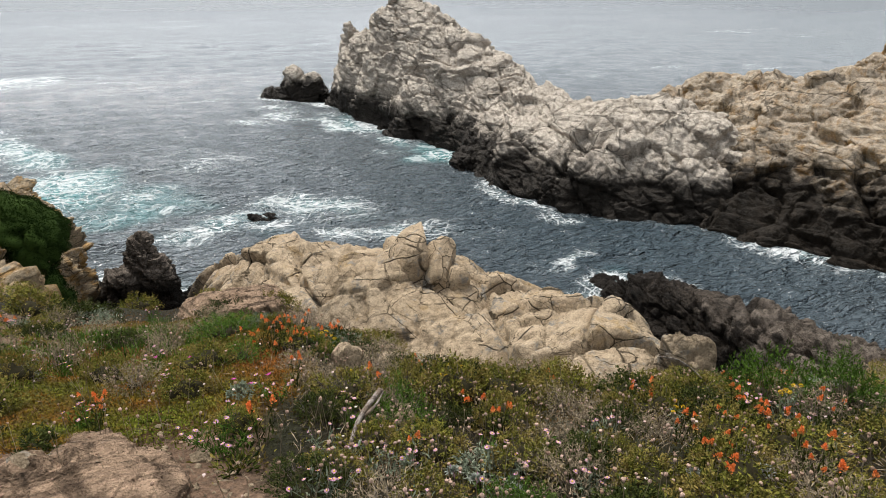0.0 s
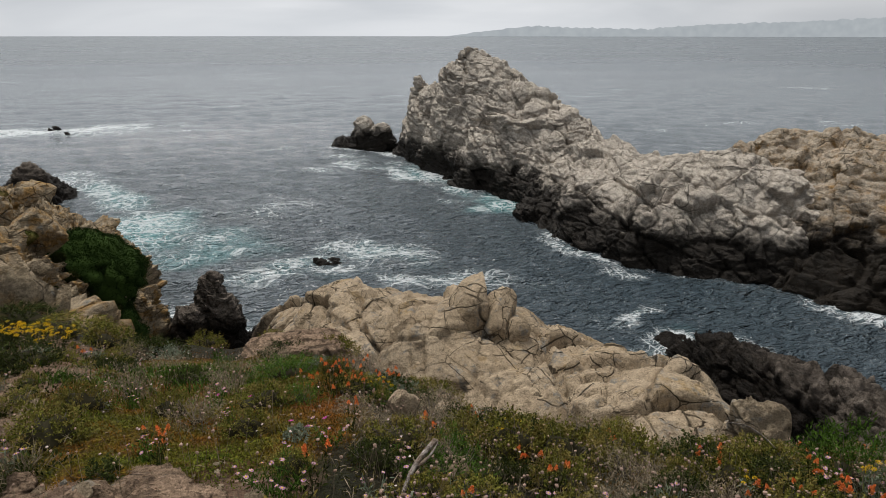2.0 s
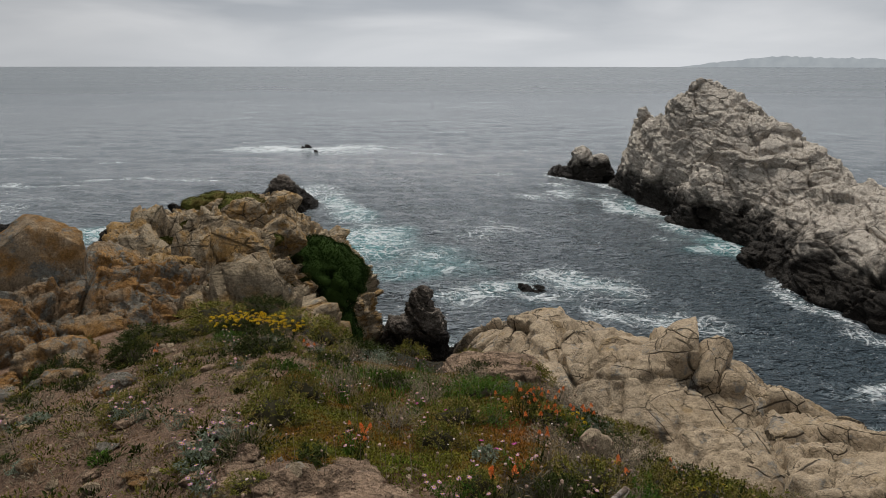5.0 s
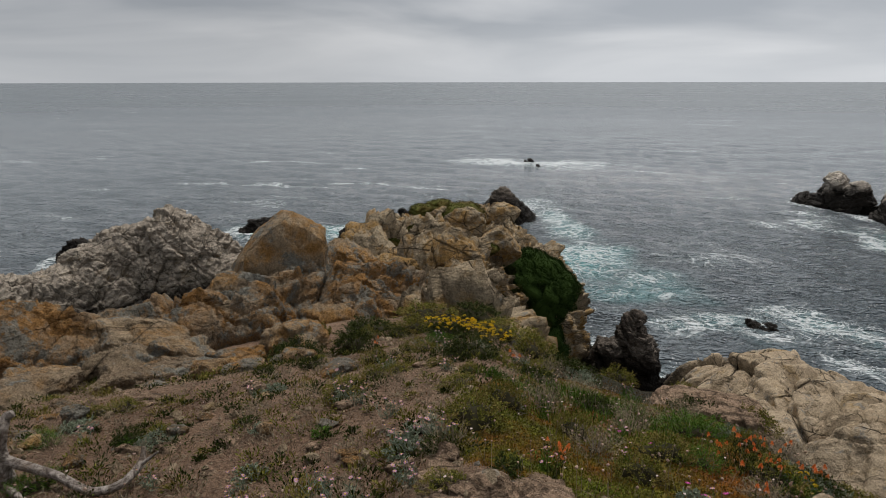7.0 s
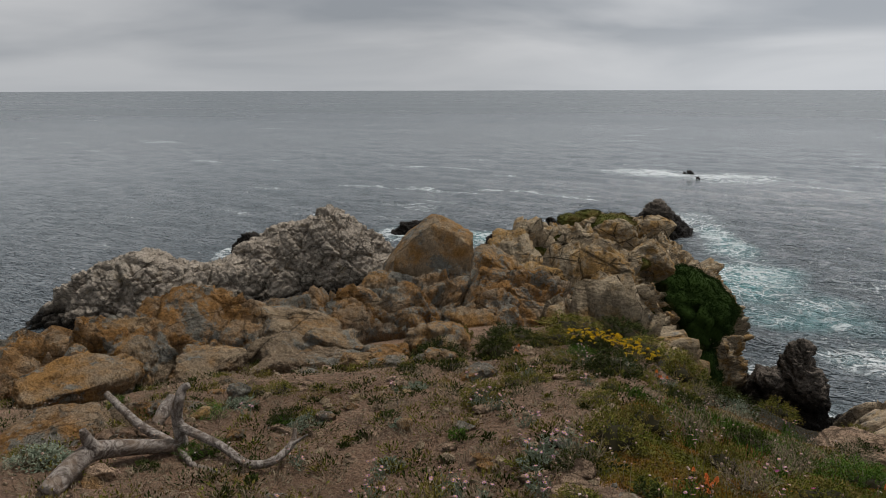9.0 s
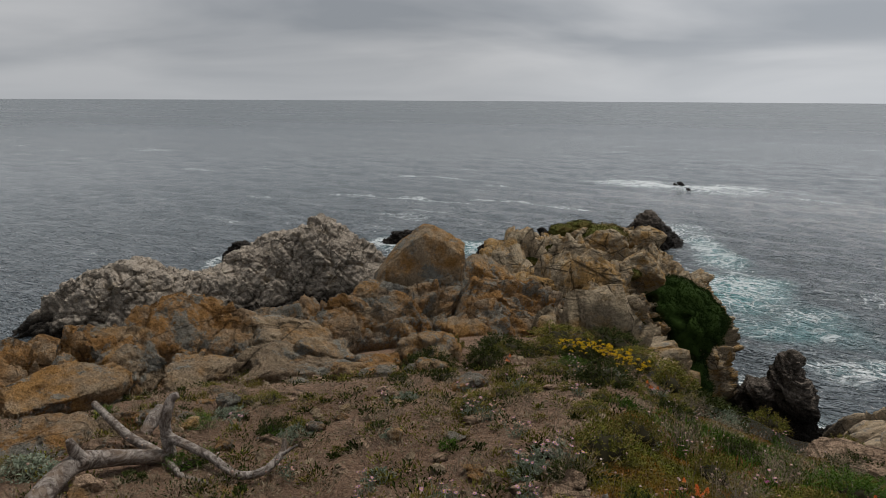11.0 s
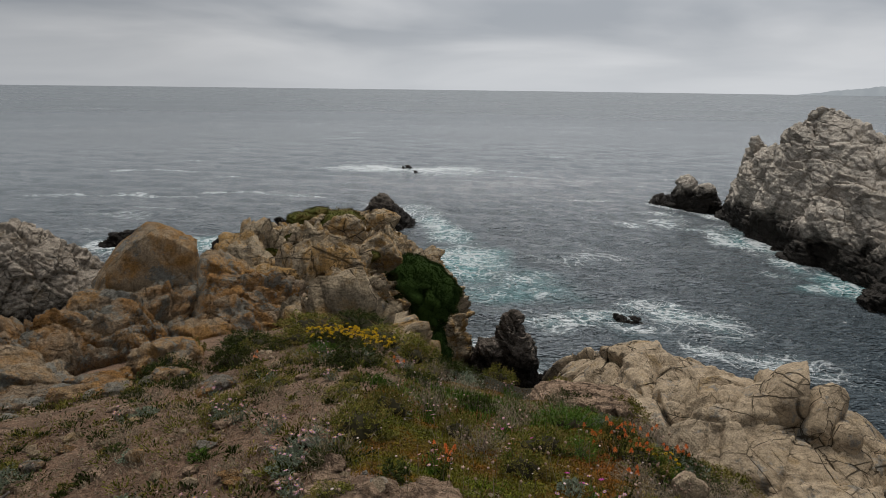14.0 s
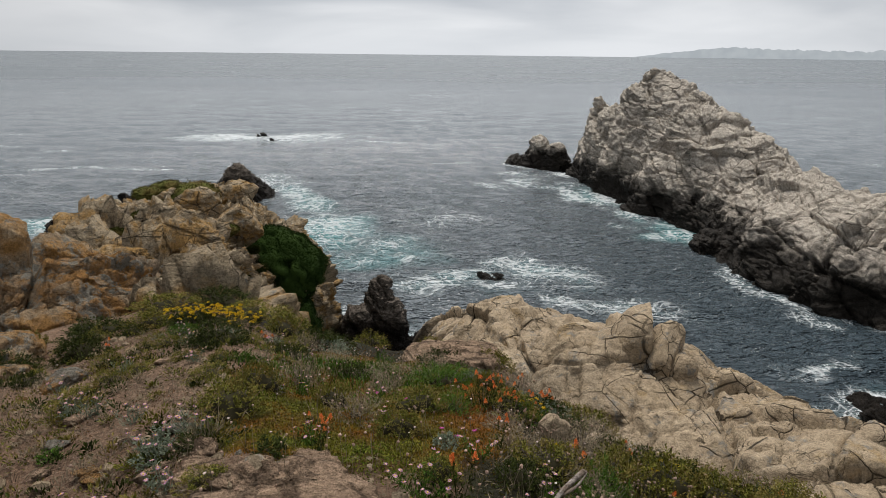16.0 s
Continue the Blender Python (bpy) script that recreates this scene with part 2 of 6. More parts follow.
def rock_material(name, light, mid, dark, lichen=None, lichen_amount=0.0, crust=None, crust_amount=0.0,
                  guano=0.0, tide=(1.5, 4.5), wet=(0.0065, 0.0052, 0.0040), joints=(2.4, (-40, 50, 10), (-35, 40, 70)), seam=0.75, vein=None, grit=1.0, stain=1.0, width=1.0, grain=26.0):
    """Weathered rock. tide: heights between which the dark intertidal zone ends. joints: size, stretch and turn of the cracks."""
    m = Mat(name, 0.92, 0.08)
    big = m.noise(0.28, 5, 0.6, 0.4)
    med = m.noise(1.7, 6, 0.66, 0.3)
    small = m.noise(0.27 * grain, 6, 0.7, 0.2)
    fine = m.noise(grain, 5, 0.7)
    c = m.mix(m.span(big, 0.35, 0.68), mid, light)
    c = m.mix(m.span(med, 0.48, 0.72, 0.0, 0.8 * stain), c, dark)
    c = m.mix(m.span(small, 0.52, 0.72, 0.0, 0.5 * stain), c, tuple(0.6 * x for x in dark))
    c = m.mix(m.span(m.noise(3.2, 5, 0.72, 0.4), 0.50, 0.62, 0.0, 0.45 * stain), c, tuple(0.55 * x for x in dark))
    c = m.mix(0.40, c, m.mix(m.attr("block"), tuple(0.6 * x for x in mid), tuple(min(1, 1.2 * x) for x in light)))
    if vein:
        layer = m.noise(1.0, 5, 0.65, 1.2, m.stretch(vein[0], vein[1]))
        c = m.mix(m.span(layer, 0.52, 0.64, 0, 0.6 * stain), c, dark)
    if lichen:
        spots = m.math("ADD", m.noise(0.55, 4, 0.6, 0.6), m.math("MULTIPLY", m.noise(3.1, 6, 0.7), 0.5))
        cut = 1.02 - 0.42 * lichen_amount
        c = m.mix(m.span(spots, cut - 0.12, cut + 0.09, 0, 0.85), c, m.mix(m.noise(11, 5, 0.7), lichen, tuple(x * 0.45 for x in lichen)))
    if crust:
        spots = m.math("ADD", m.noise(1.3, 5, 0.65, 0.3), m.math("MULTIPLY", m.noise(9.0, 6, 0.75), 0.55))
        cut = 1.06 - 0.4 * crust_amount
        c = m.mix(m.span(spots, cut - 0.05, cut + 0.05, 0, 0.85), c, m.mix(m.noise(17, 5, 0.7), crust, tuple(x * 0.4 for x in crust)))
    if guano:
        drop = m.math("MULTIPLY", m.span(m.upward(), -0.05, 0.6), m.span(m.noise(0.9, 6, 0.68, 0.5), 0.30, 0.58))
        c = m.mix(m.math("MULTIPLY", drop, guano), c, (0.55, 0.49, 0.412))
    edge = m.math("ADD", m.height(), m.math("MULTIPLY", m.math("SUBTRACT", m.noise(0.22, 6, 0.7, 0.8), 0.5), (tide[1] - tide[0]) * 2.8))
    low = m.span(edge, tide[0], tide[1], 1.0, 0.0)
    brown = m.mix(m.span(m.noise(1.1, 6, 0.7), 0.35, 0.7), wet, tuple(3.2 * x for x in wet))
    c = m.mix(m.math("MULTIPLY", low, 0.97), c, brown)
    c = m.mix(0.5, c, m.mix(m.math("ADD", m.span(fine, 0.3, 0.7, 0, 0.55), m.span(small, 0.3, 0.7, 0, 0.45)), (0.0, 0.0, 0.0), (1.0, 1.0, 1.0)), "OVERLAY")
    # weathered joints in sets, drawn as lines darker than the blocks
    period, turn_a, turn_b = joints
    wide = m.math("MINIMUM", m.crack(period, 0.030 * width, turn_a, (1.0, 0.55, 1.5), 0.52), m.crack(period * 0.7, 0.022 * width, turn_b, (0.45, 1.0, 1.3), 0.42))
    thin = m.crack(period * 0.34, 0.011 * width, turn_a, (1.0, 0.35, 1.8), 0.44)
    hair = m.crack(period * 0.16, 0.006 * width, turn_b, (0.3, 1.0, 1.6), 0.42)
    c = m.mix(m.math("MULTIPLY", m.math("SUBTRACT", 1.0, wide), seam), c, tuple(0.12 * x for x in dark))
    c = m.mix(m.math("MULTIPLY", m.math("SUBTRACT", 1.0, thin), seam * 0.8), c, tuple(0.3 * x for x in dark))
    c = m.mix(m.math("MULTIPLY", m.math("SUBTRACT", 1.0, hair), seam * 0.6), c, tuple(0.3 * x for x in dark))
    n = m.bump(m.math("ADD", wide, m.math("ADD", m.math("MULTIPLY", thin, 0.4), m.math("MULTIPLY", hair, 0.15))), 0.8, 0.10 * width)
    if vein:
        n = m.bump(layer, 0.8, 0.22 * grit, n)
    n = m.bump(m.math("ADD", med, m.math("MULTIPLY", small, 0.45)), 0.9, 0.3 * grit, n)
    n = m.bump(fine, 0.9, 1.1 / grain, n)
    return m.done(c, n, m.span(low, 0, 1, 0.92, 0.5))


GRANITE = rock_material("pale_granite", (0.445, 0.352, 0.245), (0.365, 0.28, 0.184), (0.22, 0.165, 0.108), lichen=(0.40, 0.27, 0.12), lichen_amount=0.22,
                        crust=(0.27, 0.255, 0.225), crust_amount=0.42, tide=(6.5, 10.5), joints=(2.3, (30, -28, 35), (-35, 40, 70)), seam=0.85,
                        vein=((0.9, 0.9, 5.0), (30, -28, 35)), grit=0.35, stain=0.6, width=1.3, grain=18.0)
BIRD = rock_material("guano_rock", (0.51, 0.445, 0.37), (0.42, 0.362, 0.30), (0.34, 0.29, 0.24), guano=0.8, tide=(3.6, 7.0), joints=(5.0, (28, 34, 17), (-35, 40, 70)), seam=0.55,
                     vein=((0.5, 0.5, 3.6), (28, 34, 17)), grit=1.0, stain=0.45, width=3.0, grain=9.0)
OCHRE = rock_material("ochre_cliff", (0.39, 0.305, 0.203), (0.285, 0.213, 0.135), (0.15, 0.115, 0.08), guano=0.5, lichen=(0.42, 0.24, 0.085), lichen_amount=0.45, tide=(5.0, 9.5),
                      joints=(4.0, (-28, 22, 30), (-35, 40, 70)), seam=0.55, vein=((0.4, 0.4, 2.4), (-28, 22, 30)), grit=1.0, stain=0.6, width=3.0, grain=9.0)
DARKROCK = rock_material("dark_wet_rock", (0.24, 0.20, 0.165), (0.065, 0.050, 0.038), (0.018, 0.017, 0.013), tide=(3.0, 5.6), wet=(0.0075, 0.0058, 0.0044),
                         joints=(3.0, (50, 18, 25), (-35, 40, 70)), seam=0.3, vein=((0.6, 0.6, 3.0), (50, 18, 25)), grit=1.5)
GREYROCK = rock_material("grey_bird_rock", (0.40, 0.337, 0.268), (0.30, 0.25, 0.196), (0.10, 0.082, 0.066), guano=0.25, tide=(0.5, 3.0), lichen=(0.34, 0.24, 0.12), lichen_amount=0.2,
                         joints=(2.6, (30, -38, 12), (-35, 40, 70)), seam=0.5, vein=((0.6, 0.6, 2.4), (30, -38, 12)), grit=0.6, stain=0.6, width=2.6, grain=9.0)
LICHEN = rock_material("lichen_boulder", (0.38, 0.285, 0.19), (0.255, 0.187, 0.122), (0.10, 0.075, 0.052), lichen=(0.38, 0.185, 0.05), lichen_amount=0.6, crust=(0.27, 0.27, 0.235),
                       crust_amount=0.6, tide=(-3, -1), joints=(1.3, (20, 30, 25), (-35, 40, 70)), seam=0.4, vein=((1.4, 1.4, 5.0), (20, 30, 25)), grit=1.0, stain=0.9, width=0.8, grain=38.0)
BOULDER = rock_material("lichen_boulder_streaked", (0.40, 0.305, 0.20), (0.27, 0.20, 0.13), (0.10, 0.075, 0.053), lichen=(0.42, 0.215, 0.060), lichen_amount=0.5, crust=(0.27, 0.27, 0.24),
                        crust_amount=0.55, tide=(-3, -1), joints=(2.5, (10, 25, 15), (-35, 40, 70)), seam=0.5, vein=((3.0, 3.0, 0.5), (8, 24, 0)), grit=0.9, stain=0.9, width=0.7, grain=38.0)
SHELF = rock_material("rust_granite_shelf", (0.45, 0.315, 0.215), (0.34, 0.235, 0.158), (0.13, 0.085, 0.058), crust=(0.27, 0.25, 0.22), crust_amount=0.2, tide=(-3, -1),
                      joints=(0.5, (0, 12, -25), (-35, 40, 70)), seam=0.6, vein=((0.8, 5.0, 3.0), (0, 10, -25)))
PROM = rock_material("headland_rock", (0.44, 0.355, 0.242), (0.30, 0.230, 0.150), (0.082, 0.063, 0.045), lichen=(0.43, 0.245, 0.075), lichen_amount=0.5, crust=(0.26, 0.25, 0.222),
                     crust_amount=0.3, tide=(1.0, 6.0), joints=(2.2, (12, 28, 22), (-35, 40, 70)), seam=0.65, vein=((0.8, 0.8, 3.2), (12, 28, 22)), grit=0.7, stain=0.85, width=1.8, grain=15.0)


def water_material():
    m = Mat("sea_water", 0.06, 0.5)
    m.bsdf.inputs["IOR"].default_value = 1.333
    foam = m.attr("foam")
    aqua = m.attr("aqua")
    far = m.attr("far")
    def ridge_lines(scale, distort):
        return m.math("SUBTRACT", 1.0, m.math("ABSOLUTE", m.math("SUBTRACT", m.math("MULTIPLY", m.noise(scale, 2, 0.45, distort), 2.0), 1.0)))
    lace = m.math("MAXIMUM", ridge_lines(0.085, 3.2), m.math("SUBTRACT", m.math("MAXIMUM", ridge_lines(0.21, 2.8), m.math("SUBTRACT", ridge_lines(0.5, 2.0), 0.02)), 0.01))
    patch = m.noise(0.16, 6, 0.66, 2.0)
    body = m.span(m.math("ADD", foam, m.math("MULTIPLY", m.math("SUBTRACT", patch, 0.5), 2.0)), 0.82, 1.35)
    body = m.math("MULTIPLY", body, m.span(m.noise(0.45, 4, 0.55, 1.6), 0.36, 0.58, 0.25, 1.0))
    lines = m.math("MULTIPLY", m.span(m.math("ADD", lace, m.math("MULTIPLY", foam, 0.13)), 0.97, 1.07), m.span(foam, 0.08, 0.40))
    mask = m.math("MAXIMUM", body, m.math("MULTIPLY", lines, 0.85))
    deep = m.mix(m.noise(0.035, 4, 0.6), (0.037, 0.054, 0.066), (0.060, 0.082, 0.096))
    # outside the channel the sky's glare is painted in as a paler water colour
    deep = m.mix(m.attr("sky_glare"), deep, m.mix(m.noise(0.02, 5, 0.6), (0.092, 0.110, 0.122), (0.132, 0.150, 0.160)))
    c = m.mix(m.math("MULTIPLY", m.span(foam, 0.08, 0.95, 0, 0.75), m.span(m.noise(0.5, 5, 0.65, 1.0), 0.3, 0.65)), deep, (0.27, 0.345, 0.35))
    c = m.mix(m.span(aqua, 0.12, 1.0, 0, 0.9), c, (0.10, 0.29, 0.295))
    c = m.mix(mask, c, (0.62, 0.645, 0.65))
    w0 = m.noise(0.035, 4, 0.6, 0.6, m.stretch((0.45, 1.7, 1), (0, 0, -6)))
    w1 = m.noise(0.22, 2, 0.5, 0.5, m.stretch((0.7, 1.5, 1), (0, 0, -12)))
    w2 = m.noise(1.0, 2, 0.5, 0.8, m.stretch((0.55, 1.35, 1), (0, 0, 14)))
    w3 = m.noise(3.0, 2, 0.5, 0.5, m.stretch((0.8, 1.3, 1), (0, 0, -20)))
    calm = m.attr("calm")
    n = m.bump(w0, m.math("MULTIPLY", calm, 0.15), 3.0)
    n = m.bump(w1, m.math("MULTIPLY", calm, 0.9), 2.8, n)
    n = m.bump(w2, calm, 2.4, n)
    n = m.bump(w3, calm, 0.14, n)
    n = m.bump(mask, 0.4, 0.10, n)
    m.done(c, n, m.math("MAXIMUM", m.span(mask, 0, 1, 0.07, 0.75), m.math("MULTIPLY", m.math("MULTIPLY", far, 0.30), m.span(m.noise(0.012, 4, 0.6, 0.5, m.stretch((0.25, 1.0, 1))), 0.3, 0.7, 0.85, 1.1))))
    return m.m


WATER = water_material()


def ground_material():
    m = Mat("sandy_soil", 0.92, 0.2)
    veg = m.attr("veg")
    big = m.noise(0.5, 5, 0.6, 0.3)
    peb = m.cells(26, "F1")
    sand = m.mix(m.span(big, 0.35, 0.7), (0.225, 0.138, 0.088), (0.345, 0.228, 0.152))
    sand = m.mix(m.span(m.noise(3.5, 6, 0.65), 0.42, 0.7, 0, 0.65), sand, (0.115, 0.076, 0.050))
    sand = m.mix(m.span(peb, 0.12, 0.3, 0.5, 0.0), sand, (0.34, 0.25, 0.18))
    duff = m.mix(m.noise(7, 6, 0.7), (0.012, 0.010, 0.005), (0.05, 0.038, 0.020))
    duff = m.mix(m.span(m.noise(1.6, 5, 0.6), 0.4, 0.65, 0, 0.6), duff, (0.03, 0.036, 0.010))
    moss = m.mix(m.noise(14, 6, 0.75), (0.035, 0.045, 0.006), (0.16, 0.15, 0.022))
    moss = m.mix(m.span(m.noise(1.1, 5, 0.65), 0.44, 0.6), moss, m.mix(m.noise(14, 6, 0.75), (0.06, 0.028, 0.007), (0.24, 0.10, 0.022)))
    duff = m.mix(m.attr("mat"), duff, moss)
    k = m.span(m.math("ADD", veg, m.math("MULTIPLY", m.math("SUBTRACT", m.noise(2.2, 6, 0.68, 0.4), 0.5), 1.1)), 0.36, 0.6)
    c = m.mix(k, sand, duff)
    fine = m.noise(38, 5, 0.7)
    c = m.mix(0.45, c, m.mix(m.span(fine, 0.3, 0.7), (0.1, 0.1, 0.1), (0.95, 0.93, 0.9)), "OVERLAY")
    n = m.bump(m.math("ADD", m.math("MULTIPLY", m.noise(9, 7, 0.7), 1.0), m.math("MULTIPLY", peb, -0.12)), 1.0, 0.2)
    return m.done(c, n)


GROUND = ground_material()


def plant(name, a, b, tip=None, rough=0.6, patch=4.0):
    """Leaf or petal stuff: hue varies from leaf to leaf and from plant to plant."""
    m = Mat(name, rough + 0.2, 0.06, "object")
    c = m.mix(m.island(), a, b)
    c = m.mix(m.math("MULTIPLY", m.chance(), 0.35), c, tuple(0.55 * x for x in a))
    if tip:
        c = m.mix(m.span(m.noise(patch, 4, 0.6), 0.42, 0.62), c, m.mix(m.island(), tip, tuple(0.6 * x for x in tip)))
    return m.done(c)


LEAF_OLIVE = plant("olive_leaves", (0.034, 0.042, 0.008), (0.265, 0.255, 0.045), (0.25, 0.19, 0.055))
LEAF_DARK = plant("dark_leaves", (0.013, 0.021, 0.005), (0.075, 0.088, 0.020))
LEAF_HERB = plant("herb_leaves", (0.028, 0.035, 0.007), (0.17, 0.155, 0.030), (0.18, 0.09, 0.026), 0.6, 0.9)
LEAF_GREY = plant("grey_leaves", (0.14, 0.17, 0.11), (0.27, 0.30, 0.22))
LEAF_BRIGHT = plant("bright_leaves", (0.030, 0.066, 0.010), (0.125, 0.215, 0.032))
LEAF_ICE = plant("ice_plant_leaves", (0.040, 0.066, 0.007), (0.20, 0.215, 0.022), (0.29, 0.105, 0.018), 0.5, 0.9)
LEAF_CLIFF = plant("cliff_mat_leaves", (0.008, 0.022, 0.005), (0.034, 0.060, 0.012), None, 0.8)
LEAF_MAT = plant("olive_mat_leaves", (0.020, 0.028, 0.006), (0.095, 0.098, 0.024), (0.13, 0.10, 0.03), 0.8, 0.6)
# near-black colour that stands in for the shade between a shrub's leaves
SHADE = plant("inner_shade", (0.018, 0.016, 0.008), (0.030, 0.026, 0.012))
GRASS_DRY = plant("dry_stems", (0.17, 0.13, 0.085), (0.33, 0.265, 0.18))
TWIG = plant("twig_bark", (0.14, 0.115, 0.10), (0.24, 0.205, 0.175))
PETAL_PINK = plant("pink_petals", (0.44, 0.22, 0.34), (0.62, 0.38, 0.48))
PETAL_MAGENTA = plant("magenta_petals", (0.60, 0.08, 0.36), (0.72, 0.20, 0.48))
PETAL_WHITE = plant("pale_petals", (0.48, 0.33, 0.30), (0.66, 0.54, 0.50))
PETAL_ORANGE = plant("orange_bracts", (0.80, 0.22, 0.055), (0.88, 0.37, 0.13))
PETAL_YELLOW = plant("yellow_petals", (0.78, 0.50, 0.02), (0.85, 0.66, 0.05))
HEAD_BROWN = plant("spent_heads", (0.25, 0.16, 0.11), (0.48, 0.34, 0.27))
LEAF_CHALK = plant("chalky_leaves", (0.27, 0.30, 0.25), (0.42, 0.43, 0.38))


def wood_material():
    m = Mat("weathered_wood", 0.85, 0.2, "object")
    g = m.noise(9.0, 6, 0.7, 2.5)
    c = m.mix(m.span(g, 0.38, 0.62), (0.11, 0.085, 0.07), (0.36, 0.315, 0.275))
    c = m.mix(m.span(m.noise(5, 5), 0.48, 0.66, 0, 0.7), c, (0.17, 0.115, 0.075))
    c = m.mix(m.span(m.noise(60, 4, 0.7), 0.5, 0.7, 0, 0.5), c, (0.07, 0.055, 0.045))
    return m.done(c, m.bump(g, 0.9, 0.03))


WOOD = wood_material()


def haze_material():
    """Far shore as a glowing strip: the haze of miles of sea air is painted in, so it has no contrast left."""
    m = bpy.data.materials.new("painted_shore_haze")
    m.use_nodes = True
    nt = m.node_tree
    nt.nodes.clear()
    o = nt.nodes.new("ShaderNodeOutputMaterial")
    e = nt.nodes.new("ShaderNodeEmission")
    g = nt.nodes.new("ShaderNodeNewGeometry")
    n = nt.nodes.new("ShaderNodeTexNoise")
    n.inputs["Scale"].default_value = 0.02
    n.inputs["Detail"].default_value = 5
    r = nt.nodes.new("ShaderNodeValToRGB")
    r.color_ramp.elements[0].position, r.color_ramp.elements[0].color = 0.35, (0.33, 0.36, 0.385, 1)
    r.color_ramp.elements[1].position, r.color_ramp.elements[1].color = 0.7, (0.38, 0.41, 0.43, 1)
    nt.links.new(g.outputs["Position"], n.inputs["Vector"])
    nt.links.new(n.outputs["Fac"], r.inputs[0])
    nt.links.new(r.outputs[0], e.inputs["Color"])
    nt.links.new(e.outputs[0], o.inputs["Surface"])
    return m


HAZE = haze_material()


# ======== land, rocks and sea ========
def ridge(X, Y, nodes, p=(2.0, 2.0)):
    """Height of a ridge over the grid: nodes of x, y, crest height, and the half widths to the left and the right of its line."""
    best = np.full(X.shape, -9.0)
    for (x0, y0, z0, l0, r0), (x1, y1, z1, l1, r1) in zip(nodes[:-1], nodes[1:]):
        dx, dy = x1 - x0, y1 - y0
        L = math.hypot(dx, dy)
        s = np.clip(((X - x0) * dx + (Y - y0) * dy) / (L * L), 0, 1)
        px, py = x0 + s * dx, y0 + s * dy
        d = np.hypot(X - px, Y - py)
        side = (X - px) * dy - (Y - py) * dx        # positive to the right
        q = smooth(-0.35, 0.35, side / np.maximum(d, 1e-6))
        w = (l0 + s * (l1 - l0)) * (1 - q) + (r0 + s * (r1 - r0)) * q
        pp = p[0] * (1 - q) + p[1] * q
        zc = z0 + s * (z1 - z0)
        best = np.maximum(best, zc - (np.maximum(zc, 1.5) + 3) * np.minimum((d / w) ** pp, 2.0))
    return best


def dome(X, Y, x, y, z, rx, ry, turn=0.0, p=2.5, foot=-3.0):
    c, s = math.cos(radians(turn)), math.sin(radians(turn))
    u, v = ((X - x) * c + (Y - y) * s) / rx, (-(X - x) * s + (Y - y) * c) / ry
    return foot + (z - foot) * (1 - np.minimum((u * u + v * v) ** (p / 2), 2.0))


def facet(Q, seed):
    """Broken planes: every cell has its own tilt and level. Also the distance to the cell's border and its random number."""
    c = np.floor(Q).astype(np.int32)
    r = (Q - c).astype(np.float32)
    f1, f2 = np.full(len(Q), 9.0, np.float32), np.full(len(Q), 9.0, np.float32)
    best = np.zeros(len(Q), np.int32)
    for n in range(27):
        step = np.array((n // 9 - 1, n // 3 % 3 - 1, n % 3 - 1))
        o = r - step - hash3(c[:, 0] + step[0], c[:, 1] + step[1], c[:, 2] + step[2], seed)
        d = (o * o).sum(1)
        near = d < f1
        f2 = np.where(near, f1, np.minimum(f2, d))
        f1 = np.where(near, d, f1)
        best[near] = n
    i, j, k = c[:, 0] + best // 9 - 1, c[:, 1] + best // 3 % 3 - 1, c[:, 2] + best % 3 - 1
    off = Q - np.stack([i, j, k], 1) - hash3(i, j, k, seed)
    tilt = hash3(i, j, k, seed + 4) * 2 - 1
    return (tilt * off).sum(1), np.sqrt(f2) - np.sqrt(f1), hash01(i, j, k, seed + 3)


def crags(P, N, size=1.6, amp=0.4, seed=0, tilt=(0.3, 0.2, 0.5), squash=(1.0, 0.7, 1.3), joint=0.5, octaves=3, fine=0.05, wobble=0.25, level=0.5, fall=0.5, round_off=0.0):
    """Relief of jointed rock: tilted faces at falling sizes, parted by narrow joints, with grain on top."""
    A = np.array(Euler(tilt).to_matrix())
    warp = np.stack([fbm(P / (size * 2.0), 4, seed + 40 + k, 0.55) for k in range(3)], 1) * size * wobble
    Q0 = (P + warp) @ A * np.array(squash) / size
    d, block, a, s = np.zeros(len(P)), None, amp, 1.0
    for o in range(octaves):
        t, edge, cid = facet(Q0 * s + 5.7 * o, seed + 11 * o)
        cell = cid if o == 0 else cell
        d += a * (1.5 * t + level * (cid - 0.5)) - a * joint * (1 - smooth(0.0, 0.06 + 0.03 * o, edge)) - a * round_off * (1 - smooth(0.0, 0.45, edge))
        block = cid if block is None else 0.62 * block + 0.38 * cid
        a *= fall
        s *= 2.15
    d += fbm(P / (size * 0.45), 5, seed + 3, 0.6) * fine * 2.2
    d += fbm(Q0 * np.array((1.0, 1.0, 4.5)) * 2.0, 3, seed + 8) * fine * 1.2
    return d, block, cell


